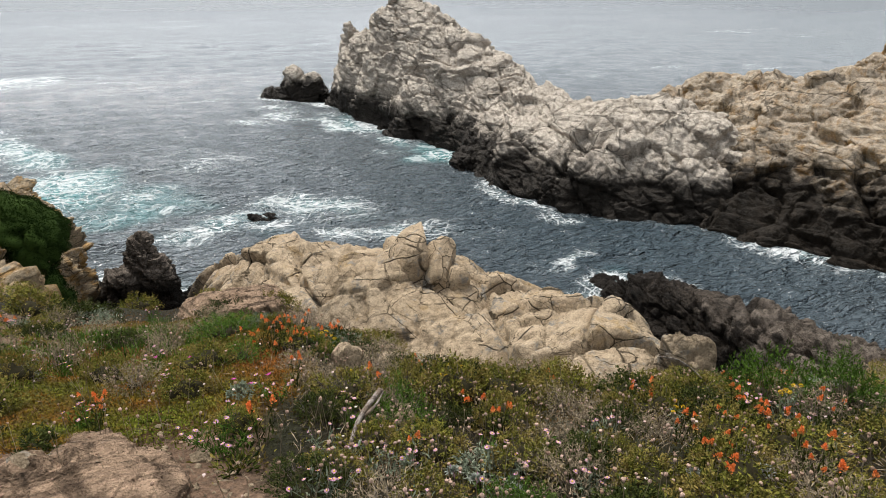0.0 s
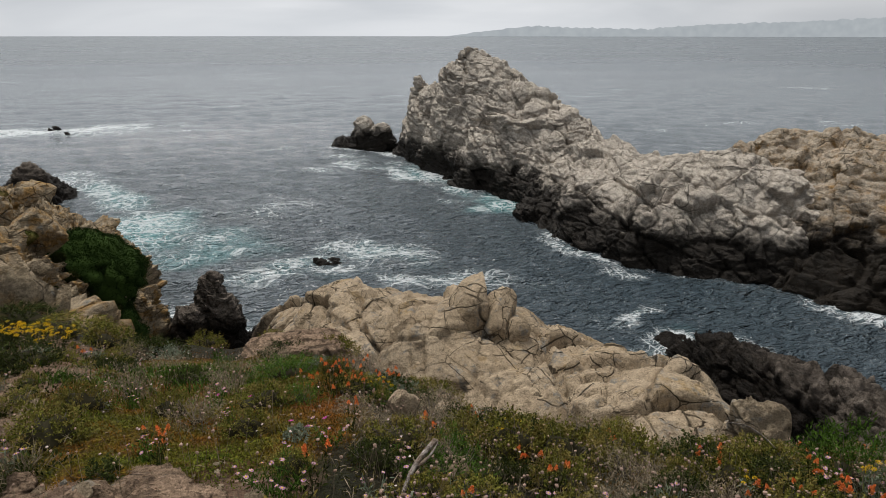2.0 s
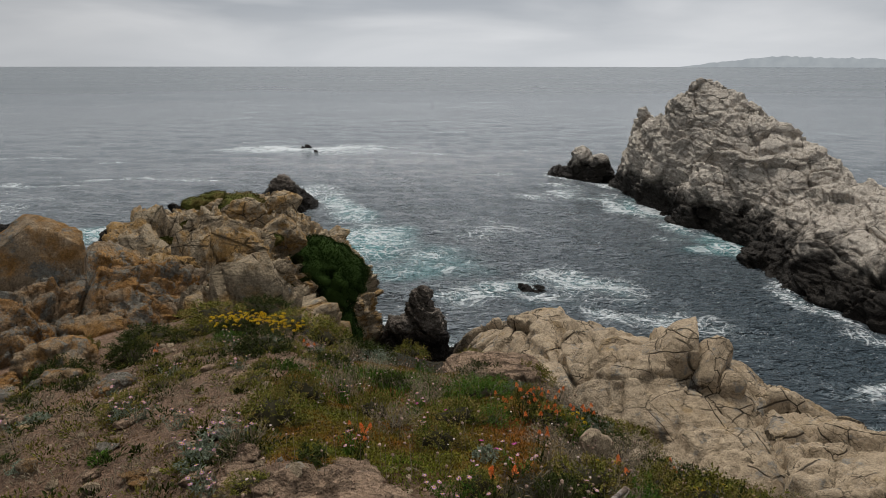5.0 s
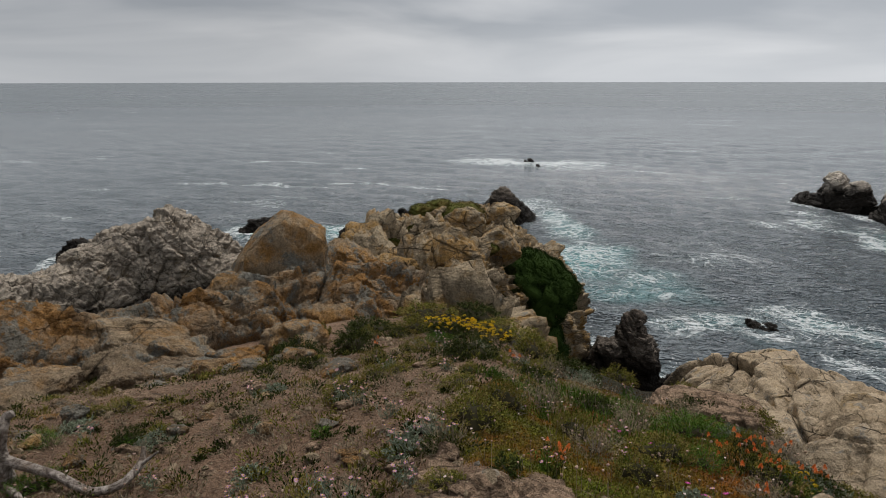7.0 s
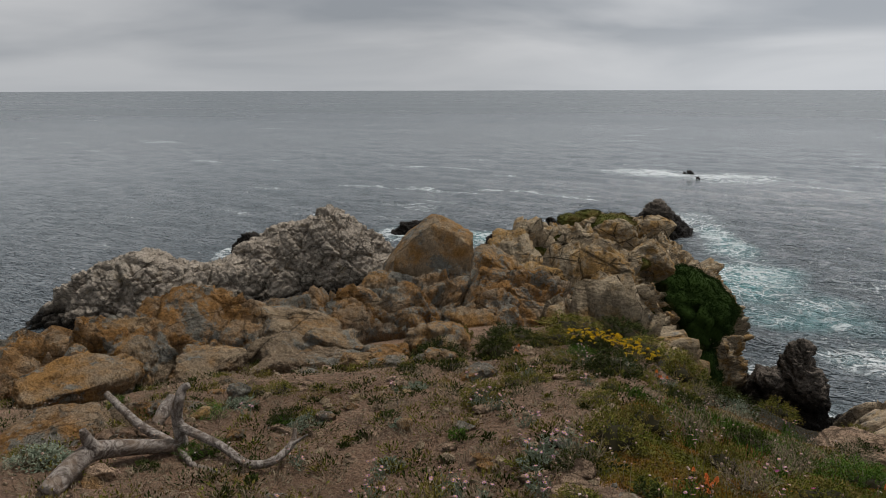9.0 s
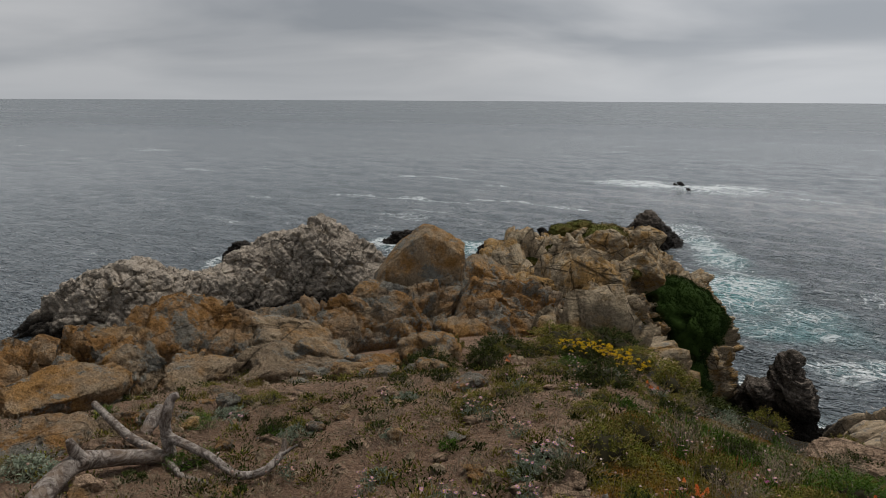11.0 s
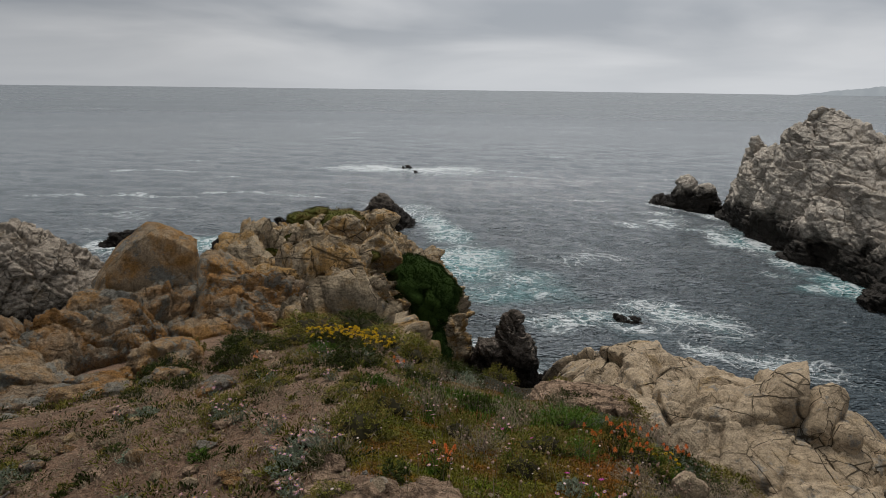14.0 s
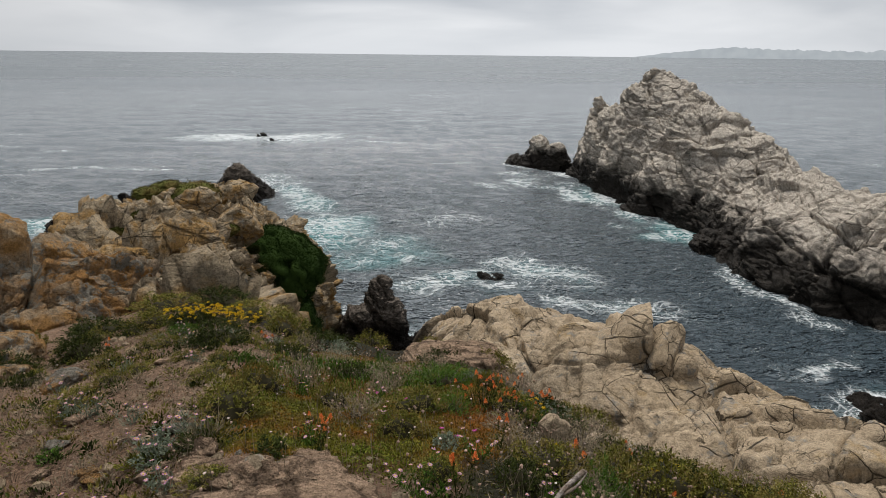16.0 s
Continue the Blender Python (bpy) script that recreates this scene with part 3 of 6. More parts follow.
def beds(P, way, spacing, amp, seed=0, groove=0.5, bend=0.5):
    """Relief of layered rock: ledges of uneven thickness along the direction way, each set back or proud, with a groove between."""
    w = np.array(way, float)
    w /= np.linalg.norm(w)
    u = P @ w / spacing + bend * fbm(P / (spacing * 5.0), 3, seed) + 0.12 * fbm(P / (spacing * 1.1), 2, seed + 5)
    u = u + 0.35 * np.sin(u * 1.7 + seed)
    k = np.floor(u)
    f = u - k
    zero = np.zeros(len(P), np.int32)
    patch = np.floor(fbm(P / (spacing * 4.0), 2, seed + 9) * 3.0 + u * 0.2).astype(np.int32)      # ledges break off sideways
    h = hash01(k.astype(np.int32), patch, zero, seed)
    edge = np.minimum(f, 1 - f)
    return amp * (h - 0.5 + 0.55 * (f - 0.5)) - amp * groove * (1 - smooth(0.0, 0.13, edge))


def layered(P, N, way, spacing, amp, seed, blocks):
    """Jointed blocks with two sets of beds laid over them."""
    d, block, cell = crags(P, N, *blocks[0], **blocks[1])
    d = d + beds(P, way, spacing, amp, seed) + beds(P, way, spacing * 0.36, amp * 0.42, seed + 20)
    return d, block, cell


def rock(name, label, category, ztop, box, cell, steps, relief, material, lumps=(), rough=0.0, seed=0, group="", pieces=None):
    """A rock mass: its rough form over the box is the height ztop(X, Y) joined with ellipsoid lumps; the relief is laid on it."""
    (x0, x1), (y0, y1), (z0, z1) = box
    gx, gy, gz = np.arange(x0, x1, cell), np.arange(y0, y1, cell), np.arange(z0, z1, cell)
    X, Y = np.meshgrid(gx, gy, indexing="ij")
    Z = ztop(X, Y)
    if rough:
        flat = np.stack([X.ravel(), Y.ravel(), 0 * X.ravel()], 1)
        Z = Z + (fbm(flat / 7.0, 4, seed + 60) * rough).reshape(X.shape)
    ax, ay = np.gradient(Z, cell)
    k = 1 / np.sqrt(1 + ax ** 2 + ay ** 2)
    F = (gz[None, None, :] - Z[..., None]) * k[..., None]
    for (cx, cy, cz, rx, ry, rz, turn) in lumps:
        c, s = math.cos(radians(turn)), math.sin(radians(turn))
        U, V = ((X - cx) * c + (Y - cy) * s) / rx, (-(X - cx) * s + (Y - cy) * c) / ry
        W = (gz - cz) / rz
        q = np.sqrt((U * U + V * V)[..., None] + (W * W)[None, None, :])
        F = np.minimum(F, (q - 1) * min(rx, ry, rz))
    for arr in (F[0], F[-1], F[:, 0], F[:, -1], F[:, :, -1]):
        arr[...] = np.maximum(arr, 0.05)
    v, f = surface_nets(F, np.array([x0, y0, z0]), cell)
    c0 = v[f].mean(1)
    f = f[c0[:, 2] > ground_height(c0[:, 0], c0[:, 1]) - 1.4]       # no rock deep in the soil
    used, local = np.unique(f, return_inverse=True)
    v, f = v[used], local.reshape(-1, 4)
    for _ in range(steps):
        v, f = catmull(v, f)
    n = normals(v, f)
    d, block, cell = relief(v, n)
    v = v + n * d[:, None]
    if pieces is None:
        return tagged(new(name, grid_mesh(name, v, f, material, {"block": block})), label, category, group)
    # the blocks between the main joints are parts; what lies far off or is small stays bedrock
    ob = tagged(new(name), label, category, group)
    centre = v[f].mean(1)
    ids = np.round(cell[f[:, 0]] * 1e6).astype(np.int64)
    pair, slot = np.unique(np.repeat(ids, 4) * 4000000 + f.ravel(), return_inverse=True)
    label_of = np.arange(len(f))
    for _ in range(400):        # faces of one block that touch share a number
        least = np.full(len(pair), len(f))
        np.minimum.at(least, slot, np.repeat(label_of, 4))
        spread = least[slot].reshape(-1, 4).min(1)
        spread = spread[spread]
        if (spread == label_of).all():
            break
        label_of = spread
    key, inv, size = np.unique(label_of, return_inverse=True, return_counts=True)
    mid = np.stack([np.bincount(inv, centre[:, k], len(key)) for k in range(3)], 1) / size[:, None]
    keep = np.where((size > 60) & pieces(mid))[0]
    keep = keep[np.argsort(np.hypot(mid[keep, 0], mid[keep, 1]))][:290]
    rest = ~np.isin(inv, keep)
    order = np.argsort(inv, kind="stable")
    first = np.searchsorted(inv[order], np.arange(len(key) + 1))

    def cut(part_name, faces):
        used, local = np.unique(faces, return_inverse=True)
        piece = new(part_name, grid_mesh(part_name, v[used], local.reshape(-1, 4), material, {"block": block[used]}))
        piece.parent = ob

    cut("bedrock", f[rest])
    for k in keep:
        cut("block", f[order[first[k]:first[k + 1]]])
    return ob


def polar(az, h):
    return h * math.sin(radians(az)), h * math.cos(radians(az))


SHORE = []      # rocks that stand in the sea, for the foam round them


def ground_height(X, Y):
    """The slope on which the camera stands."""
    az = np.degrees(np.arctan2(X, Y))
    h = np.hypot(X, Y)
    at = [-180, -110, -60, -35, -25, -15, -11, -8, -5, 4, 12, 16, 19, 23, 27, 44, 60, 80, 110, 180]
    A = np.interp(az, at, [-0.1, 0.08, 0.24, 0.25, 0.23, 0.183, 0.169, 0.168, 0.183, 0.185, 0.185, 0.185, 0.187, 0.19, 0.187, 0.16, 0.14, 0.09, 0.02, -0.1])
    B = np.interp(az, at, [0, 0.001, 0.002, 0.002, 0.003, 0.0057, 0.0074, 0.010, 0.012, 0.0155, 0.0155, 0.0185, 0.026, 0.032, 0.040, 0.046, 0.036, 0.02, 0.003, 0])
    E = np.interp(az, [-180, -110, -75, -45, -20, -8, 4, 90, 110, 180], [90, 40, 14, 14, 22, 15, 13, 13, 30, 90])
    hb = np.minimum(h, 12.0)
    drop = 1.45 + A * h + B * hb * hb + B * 24 * (h - hb) + 0.8 * np.maximum(h - E, 0)
    return 28.0 - np.minimum(drop, 60)


def ground_relief(X, Y):
    flat = np.stack([X.ravel(), Y.ravel(), 0 * X.ravel()], 1)
    r = fbm(flat / 2.6, 4, 11) * 0.22 + fbm(flat / 0.5, 4, 12) * 0.05 + fbm(flat / 0.11, 2, 13) * 0.012
    return r.reshape(X.shape) * smooth(0.6, 2.0, np.hypot(X, Y))


def ground_z(x, y):
    X, Y = np.atleast_1d(np.asarray(x, float)), np.atleast_1d(np.asarray(y, float))
    return ground_height(X, Y) + ground_relief(X, Y)


def mat_zone(x, y):
    """Where the ice plant grows: a tongue below the path."""
    flat = np.stack([x.ravel(), y.ravel(), 0 * x.ravel()], 1)
    n = fbm(flat / 0.8, 3, 301).reshape(x.shape)
    q = ((x - 0.22 - 0.05 * (y - 5)) / 1.08) ** 4 + ((y - 5.5) / 2.55) ** 4
    return smooth(1.2, 0.7, q - 0.6 * n)


def cover(X, Y):
    """How far plants cover the ground (0 bare sand, 1 closed)."""
    az = np.degrees(np.arctan2(X, Y))
    h = np.hypot(X, Y)
    flat = np.stack([X.ravel(), Y.ravel(), 0 * X.ravel()], 1)
    n = fbm(flat / 1.7, 3, 21).reshape(X.shape)
    east = smooth(-9, 6, az + 3 * (h - 7) - n * 8)
    v = 0.22 + 0.78 * east + 0.3 * n * (1 - east)
    back = smooth(85, 115, np.abs(az))
    v = v * (1 - back) + (0.45 + 0.3 * n) * back
    bare = np.exp(-(((X - 0.2) / 1.5) ** 2 + ((Y - 3.6) / 0.9) ** 2))
    brow = np.exp(-(((X - 2.0) / 1.3) ** 2 + ((Y - 8.0) / 1.5) ** 2) ** 2)
    return np.clip(np.maximum(v - 0.25 * bare, mat_zone(X, Y)) - 0.75 * brow, 0, 1)


def build_ground():
    ang = np.radians(np.concatenate([np.arange(-180, -78, 6.0), np.arange(-78, 84, 0.5), np.arange(84, 180.1, 6.0)]))
    rad = np.concatenate([[0.02, 0.5, 1.0], np.geomspace(1.3, 16, 260), np.geomspace(16.4, 120, 36)])
    Aa, Rr = np.meshgrid(ang, rad, indexing="ij")
    X, Y = np.sin(Aa) * Rr, np.cos(Aa) * Rr - 0.3
    Z = ground_height(X, Y) + ground_relief(X, Y)
    n, m = X.shape
    idx = np.arange(n * m).reshape(n, m)
    f = np.stack([idx[:-1, :-1], idx[:-1, 1:], idx[1:, 1:], idx[1:, :-1]], -1).reshape(-1, 4)[:, ::-1]
    v = np.stack([X, Y, Z], -1).reshape(-1, 3)
    me = grid_mesh("ground", v, f, GROUND, {"veg": cover(X, Y).ravel(), "mat": mat_zone(X, Y).ravel()})
    return tagged(new("ground", me), "sandy coastal slope with thin plant cover", "ground", kind="structure")


ground = build_ground()

# ---- the island with the pinnacle
ISLAND = [(*polar(22.0, 160), 11.5, 8, 7.5), (*polar(23.3, 153), 16.5, 9, 9), (*polar(25.8, 146), 24.4, 10, 12), (*polar(28.4, 139), 22.6, 11, 13), (*polar(30.4, 133), 19.2, 11, 14),
          (*polar(32.2, 128), 17.6, 11, 14), (*polar(34.4, 122), 14.4, 11, 14), (*polar(36.4, 115), 9.6, 10, 13), (*polar(38.2, 111), 10.8, 10, 16), (*polar(40.5, 106), 10.2, 10, 18),
          (*polar(43.5, 102), 10.6, 10, 21), (*polar(46.6, 100), 12.0, 11, 22), (*polar(49.0, 99), 12.0, 12, 19), (*polar(51.5, 92), 8.0, 9, 13), (*polar(54.6, 84), 2.0, 6, 6)]


def island_top(X, Y):
    z = ridge(X, Y, ISLAND, (2.0, 2.7))
    z = np.maximum(z, dome(X, Y, *polar(25.8, 144), 24.9, 6.4, 7.0, 20, 3.6, 2))
    z = np.maximum(z, dome(X, Y, *polar(21.75, 158), 19.0, 3.6, 5.0, 10, 2.8))
    z = np.maximum(z, dome(X, Y, *polar(16.9, 171), 7.6, 5.0, 5.5, 0, 2.0))
    z = np.maximum(z, dome(X, Y, *polar(18.6, 168), 6.4, 5.0, 5.0, 0, 2.6))
    z = np.maximum(z, dome(X, Y, *polar(15.6, 174), 3.2, 5.4, 6.5, 8, 1.8))
    z = np.maximum(z, dome(X, Y, 58.5, 66, 6.8, 7.5, 8.5, -20, 3.0))
    z = np.maximum(z, dome(X, Y, 54.8, 88, 3.6, 4.4, 5.0, -30, 3.0))
    z = np.maximum(z, dome(X, Y, 57.5, 112.5, 9.0, 5.5, 6.5, 0, 3.0))
    z = np.maximum(z, dome(X, Y, 57.5, 76.5, 7.4, 6.0, 6.5, 0, 3.0))
    return np.maximum(z, dome(X, Y, 65.5, 56.5, 5.5, 5.5, 5.0, 30, 3.0))


island = rock("bird_island", "pale guano-covered rock island with a steep pinnacle and dark wet foot", "rock island", island_top,
              ((38, 92), (40, 184), (-1.6, 30)), 0.8, 2, lambda P, N: layered(P, N, (-0.42, -0.15, 0.85), 2.3, 0.55, 3, ((6.0, 0.85, 3, (0.5, 0.5, 0.3), (0.7, 0.75, 1.2), 0.45, 3, 0.035), dict(wobble=0.3, level=0.9, fall=0.42))), BIRD, rough=1.6, seed=3)
SHORE.append(island)

# ---- the ochre cliff beside it
def cliff_top(X, Y):
    z = ridge(X, Y, [(*polar(49.4, 113), 10.5, 11, 12), (*polar(50.6, 113), 12.4, 14, 17), (*polar(52.8, 112), 14.2, 16, 24), (*polar(57, 108), 15.2, 18, 27), (*polar(61, 104), 16.0, 20, 30), (*polar(68, 104), 17.5, 25, 34)], (2.0, 1.7))
    z = np.maximum(z, dome(X, Y, *polar(65, 132), 21.0, 18, 16, 0, 2.0))
    z = np.maximum(z, dome(X, Y, *polar(55.5, 91), 7.6, 9.5, 4.5, -25, 2.6))
    z = np.maximum(z, dome(X, Y, 72.5, 44, 5.5, 6, 9, -35, 2.4))
    return np.maximum(z, dome(X, Y, 77, 30, 7, 9, 9, 0, 2.2))


cliff = rock("ochre_cliff", "ochre and tan sea cliff with pale streaks", "cliff", cliff_top,
             ((56, 118), (12, 88), (-1.6, 28)), 1.08, 2, lambda P, N: layered(P, N, (0.35, 0.1, 0.9), 2.8, 0.6, 14, ((6.5, 1.0, 14, (-0.5, 0.4, 0.5), (0.7, 0.8, 1.2), 0.4, 3, 0.05), dict(wobble=0.3, level=0.9, fall=0.42))), OCHRE, rough=2.4, seed=14)
SHORE.append(cliff)

# ---- dark low rock in the channel
def dark_top(X, Y):
    return ridge(X, Y, [(*polar(45.3, 59.5), 0.9, 4, 3), (*polar(47.5, 57.5), 2.4, 5, 3.6), (*polar(50.3, 55), 3.3, 6, 4.6), (*polar(54.6, 52), 4.2, 6, 5.2), (*polar(58.4, 50), 4.6, 6, 5.4), (*polar(62, 47), 5.6, 6, 6), (*polar(68, 43), 6.6, 7, 7), (*polar(80, 40), 8, 8, 8)], (2.4, 2.6))


channel_rock = rock("channel_rock", "dark brown wet rock ridge in the channel", "rock", dark_top,
                    ((28, 52), (4, 48), (-1.6, 10)), 0.56, 2, lambda P, N: layered(P, N, (0.7, -0.2, 0.6), 1.5, 0.35, 22, ((3.6, 0.7, 22, (0.9, 0.3, 0.4), (0.7, 0.85, 1.2), 0.5, 3, 0.03), dict(wobble=0.2, level=0.8, fall=0.45))), DARKROCK, rough=0.8, seed=22)
SHORE.append(channel_rock)

# ---- tan granite spur below the slope
SPUR = [(*polar(6.6, 51), 3.0, 4, 5), (*polar(8.2, 47), 6.9, 4, 5), (*polar(10.2, 43), 9.4, 6, 7), (*polar(13.2, 38), 11.6, 7, 10), (*polar(18.3, 31), 15.6, 9, 15), (*polar(24.5, 27), 16.9, 9, 18),
        (*polar(28.4, 25), 17.4, 8, 20), (*polar(31.5, 24.5), 16.8, 8, 22), (*polar(36, 23), 17.1, 8, 23), (*polar(40, 21.5), 17.0, 8, 21), (*polar(43.7, 18), 17.7, 7, 18), (*polar(48, 15), 18.2, 7, 16)]


def spur_top(X, Y):
    z = ridge(X, Y, SPUR, (2.6, 2.2))
    return z


spur = rock("granite_spur", "tan jointed granite outcrop with deep cracks", "rock outcrop", spur_top,
            ((-2, 31), (6, 58), (-1.6, 21)), 0.38, 2, lambda P, N: layered(P, N, (0.62, -0.35, 0.5), 1.5, 0.13, 31, ((3.8, 0.55, 31, (0.5, -0.5, 0.6), (0.8, 0.85, 1.1), 0.65, 3, 0.008), dict(wobble=0.2, level=0.9, fall=0.33, round_off=0.16))), GRANITE,
            rough=1.2, seed=31, pieces=lambda c: c[:, 2] > 3)
SHORE.append(spur)

# ---- dark sea stack
def pillar_top(X, Y):
    z = np.maximum(dome(X, Y, 3.1, 57.6, 8.0, 3.2, 3.4, 0, 2.0), dome(X, Y, 1.0, 57.0, 5.6, 1.9, 2.8, 0, 5.0))
    z = np.maximum(z, dome(X, Y, 4.2, 57.4, 5.8, 1.8, 3.0, 0, 3.0))
    return np.maximum(z, dome(X, Y, 6.4, 58.5, 1.6, 3.2, 3, 0, 2))


stack = rock("rock_pillar", "dark brown sea stack with a rounded top", "sea stack",
             pillar_top,
             ((-4, 11), (51, 65), (-2.6, 10)), 0.34, 2, lambda P, N: crags(P, N, 2.2, 0.42, 41, (0.5, 0.3, 0.4), (0.6, 0.8, 1.3), 0.4, 4, 0.04, 0.25, 0.7, 0.5), DARKROCK, rough=0.5, seed=41)
SHORE.append(stack)

# ---- the headland that runs out to sea
HEAD = [(-3.8, 12.5, 23.2, 6, 3.2), (-6.8, 20.9, 21.4, 9, 3.6), (-11.7, 36.1, 18.2, 12, 5.2), (-14.6, 46.5, 15.6, 13, 9.0), (-17.5, 57.4, 12.9, 14, 18.0), (-25.4, 91.5, 7.6, 12, 13), (-25.8, 109, 6.0, 9, 11),
        (-23, 124, 2.5, 6, 7)]


def head_top(X, Y):
    z = ridge(X, Y, HEAD, (2.4, 8.0))
    z = np.maximum(z, ridge(X, Y, [(-9.5, 24, 20.2, 3, 5), (-16.6, 41, 15.9, 6, 8), (-19.8, 56.5, 13.0, 7, 10), (-23.2, 76.5, 9.9, 8, 10), (-25.8, 96.6, 6.9, 8, 9)], (2.4, 2.4)))
    z = np.maximum(z, dome(X, Y, -21.5, 124, 3.4, 5.5, 6.5, 25, 2.2))
    return z


headland = rock("rocky_headland", "weathered tan and orange headland of jointed rock", "headland", head_top,
                ((-42, 4), (9, 144), (-1.6, 26)), 0.68, 2, lambda P, N: layered(P, N, (0.55, -0.25, 0.7), 1.7, 0.32, 51, ((3.6, 1.1, 51, (0.2, 0.5, 0.4), (0.9, 0.95, 0.85), 1.2, 4, 0.02), dict(wobble=0.15, level=1.2, fall=0.48, round_off=0.10))), PROM, rough=1.8, seed=51, pieces=lambda c: (c[:, 2] > 2) & (c[:, 1] < 75))
SHORE.append(headland)

# ---- grey rock behind the boulders
def grey_top(X, Y):
    return ridge(X, Y, [(*polar(-31.8, 92), 2.0, 6, 6), (*polar(-33.3, 92), 5.6, 8, 8), (*polar(-35.2, 93), 8.8, 8, 11), (*polar(-37.6, 93), 11.2, 8, 13), (*polar(-40.5, 93), 9.8, 8, 13), (*polar(-42.9, 92), 8.0, 8, 12),
                        (*polar(-44.8, 91), 5.8, 8, 10), (*polar(-47.1, 90), 5.6, 8, 11), (*polar(-50, 89), 6.4, 8, 12), (*polar(-52.6, 88), 7.8, 8, 13), (*polar(-54.8, 88), 7.0, 7, 12), (*polar(-56.8, 88), 4.2, 6, 9), (*polar(-59, 87), 1.0, 4, 5)], (2.2, 2.0))


grey_rock = rock("grey_rock", "grey furrowed sea rock with pale streaks", "rock", grey_top,
                 ((-88, -40), (34, 92), (-1.6, 15)), 0.74, 2, lambda P, N: layered(P, N, (0.6, 0.3, 0.7), 1.7, 0.40, 61, ((2.8, 0.5, 61, (0.5, -0.7, 0.2), (0.7, 0.9, 1.2), 0.8, 3, 0.03), dict(wobble=0.2, level=0.8, fall=0.45, round_off=0.15))), GREYROCK, rough=0.9, seed=61)
SHORE.append(grey_rock)


# ---- lichen-covered outcrop and its boulders
def outcrop_top(X, Y):
    return ridge(X, Y, [(*polar(-74, 9.2), 24.9, 5, 4), (*polar(-62, 9.8), 24.6, 5, 4.5), (*polar(-50, 10.6), 24.4, 5, 5), (*polar(-44, 10.9), 24.1, 5, 5.5), (*polar(-37, 11.4), 24.0, 5, 6), (*polar(-33, 12), 24.1, 5, 6.5), (*polar(-27, 14), 23.9, 5, 6), (*polar(-20, 17), 22.8, 5, 6)], (4.0, 2.6))


outcrop = rock("lichen_outcrop", "low rock outcrop with orange and grey lichen", "rock outcrop", outcrop_top,
               ((-15, -1), (0.5, 24), (21.0, 26.5)), 0.2, 2, lambda P, N: crags(P, N, 1.7, 0.42, 55, (0.2, 0.5, 0.4), (0.7, 0.85, 1.0), 0.75, 4, 0.02, 0.25, 0.9, 0.45, 0.14), LICHEN, rough=0.5, seed=55, pieces=lambda c: c[:, 2] > 22.5)

BALL = {}


def ball(steps):
    if steps not in BALL:
        bm = bmesh.new()
        bmesh.ops.create_icosphere(bm, subdivisions=steps, radius=1)
        BALL[steps] = (np.array([v.co[:] for v in bm.verts]), np.array([[v.index for v in f.verts] for f in bm.faces]))
        bm.free()
    return BALL[steps]


def boulder_mesh(seed, size, steps=5, cuts=9, soft=0.12, relief=0.07, squarish=2.6, planes=()):
    """A boulder about its own centre: an ellipsoid shaped by broken planes, then worn."""
    rng = np.random.RandomState(seed)
    v, f = ball(steps)
    v = v / (np.abs(v) ** squarish).sum(1, keepdims=True) ** (1 / squarish)
    for _ in range(cuts):
        n = rng.normal(size=3)
        n /= np.linalg.norm(n)
        over = v @ n - rng.uniform(0.55, 0.85)
        v = v - n * (np.where(over > 0, over * (1 - soft), 0))[:, None]
    for n, reach in planes:
        n = np.array(n) / np.linalg.norm(n)
        over = v @ n - reach
        v = v - n * (np.where(over > 0, over * 0.85, 0))[:, None]
    v = v * np.array(size) / 2
    r = min(size)
    out = v / np.maximum(np.linalg.norm(v, axis=1, keepdims=True), 1e-6)
    d, block, _ = crags(v + seed * 7.3, out, r * 0.6, r * relief, seed, (0.4, 0.3, seed), (0.8, 1, 1.1), 0.4, 3, r * 0.012, 0.2, 0.5, 0.5, 0.08)
    return v + out * d[:, None], f, block


def boulder(label, place, size, turn, seed, material, name="boulder", steps=5, group="boulders on the outcrop", **more):
    v, f, block = boulder_mesh(seed, size, steps, **more)
    ob = tagged(new(name, grid_mesh(name, v, f, material, {"block": block})), label, "boulder" if name == "boulder" else "stone", group)
    ob.matrix_world = pose(*place, *turn)
    return ob


boulder("tall leaning boulder with orange lichen", (-7.2, 12.85, 23.8), (2.7, 1.9, 3.0), (0, 7, 28), 5, BOULDER, cuts=1, soft=0.4, squarish=2.5, relief=0.04, planes=(((-0.78, -0.05, 0.62), 0.46), ((0.98, -0.1, 0.05), 0.80), ((-0.1, -0.85, 0.45), 0.66)))
boulder("squared orange boulder below the tall boulder", (-6.95, 11.5, 23.6), (1.75, 1.5, 1.25), (5, 12, 15), 12, BOULDER, cuts=6, squarish=3.2)
boulder("sloping lichen slab beside the tall boulder", (-6.5, 15.6, 23.15), (1.7, 1.6, 1.4), (0, 30, 20), 17, BOULDER)
boulder("grey boulder with lichen crust", (-6.7, 10.0, 23.5), (1.7, 1.5, 1.2), (0, 15, 0), 23, BOULDER)
boulder("orange lichen boulder on the outcrop", (-7.0, 7.9, 24.0), (1.7, 1.4, 1.1), (0, 10, 40), 29, BOULDER)
boulder("small grey boulder in the outcrop", (-9.3, 8.3, 24.05), (1.0, 0.9, 0.85), (10, -15, 40), 31, BOULDER)
boulder("rounded grey boulder in the outcrop", (-8.45, 6.95, 24.25), (0.75, 0.65, 0.65), (0, 30, 40), 37, BOULDER, cuts=4, squarish=2.2)
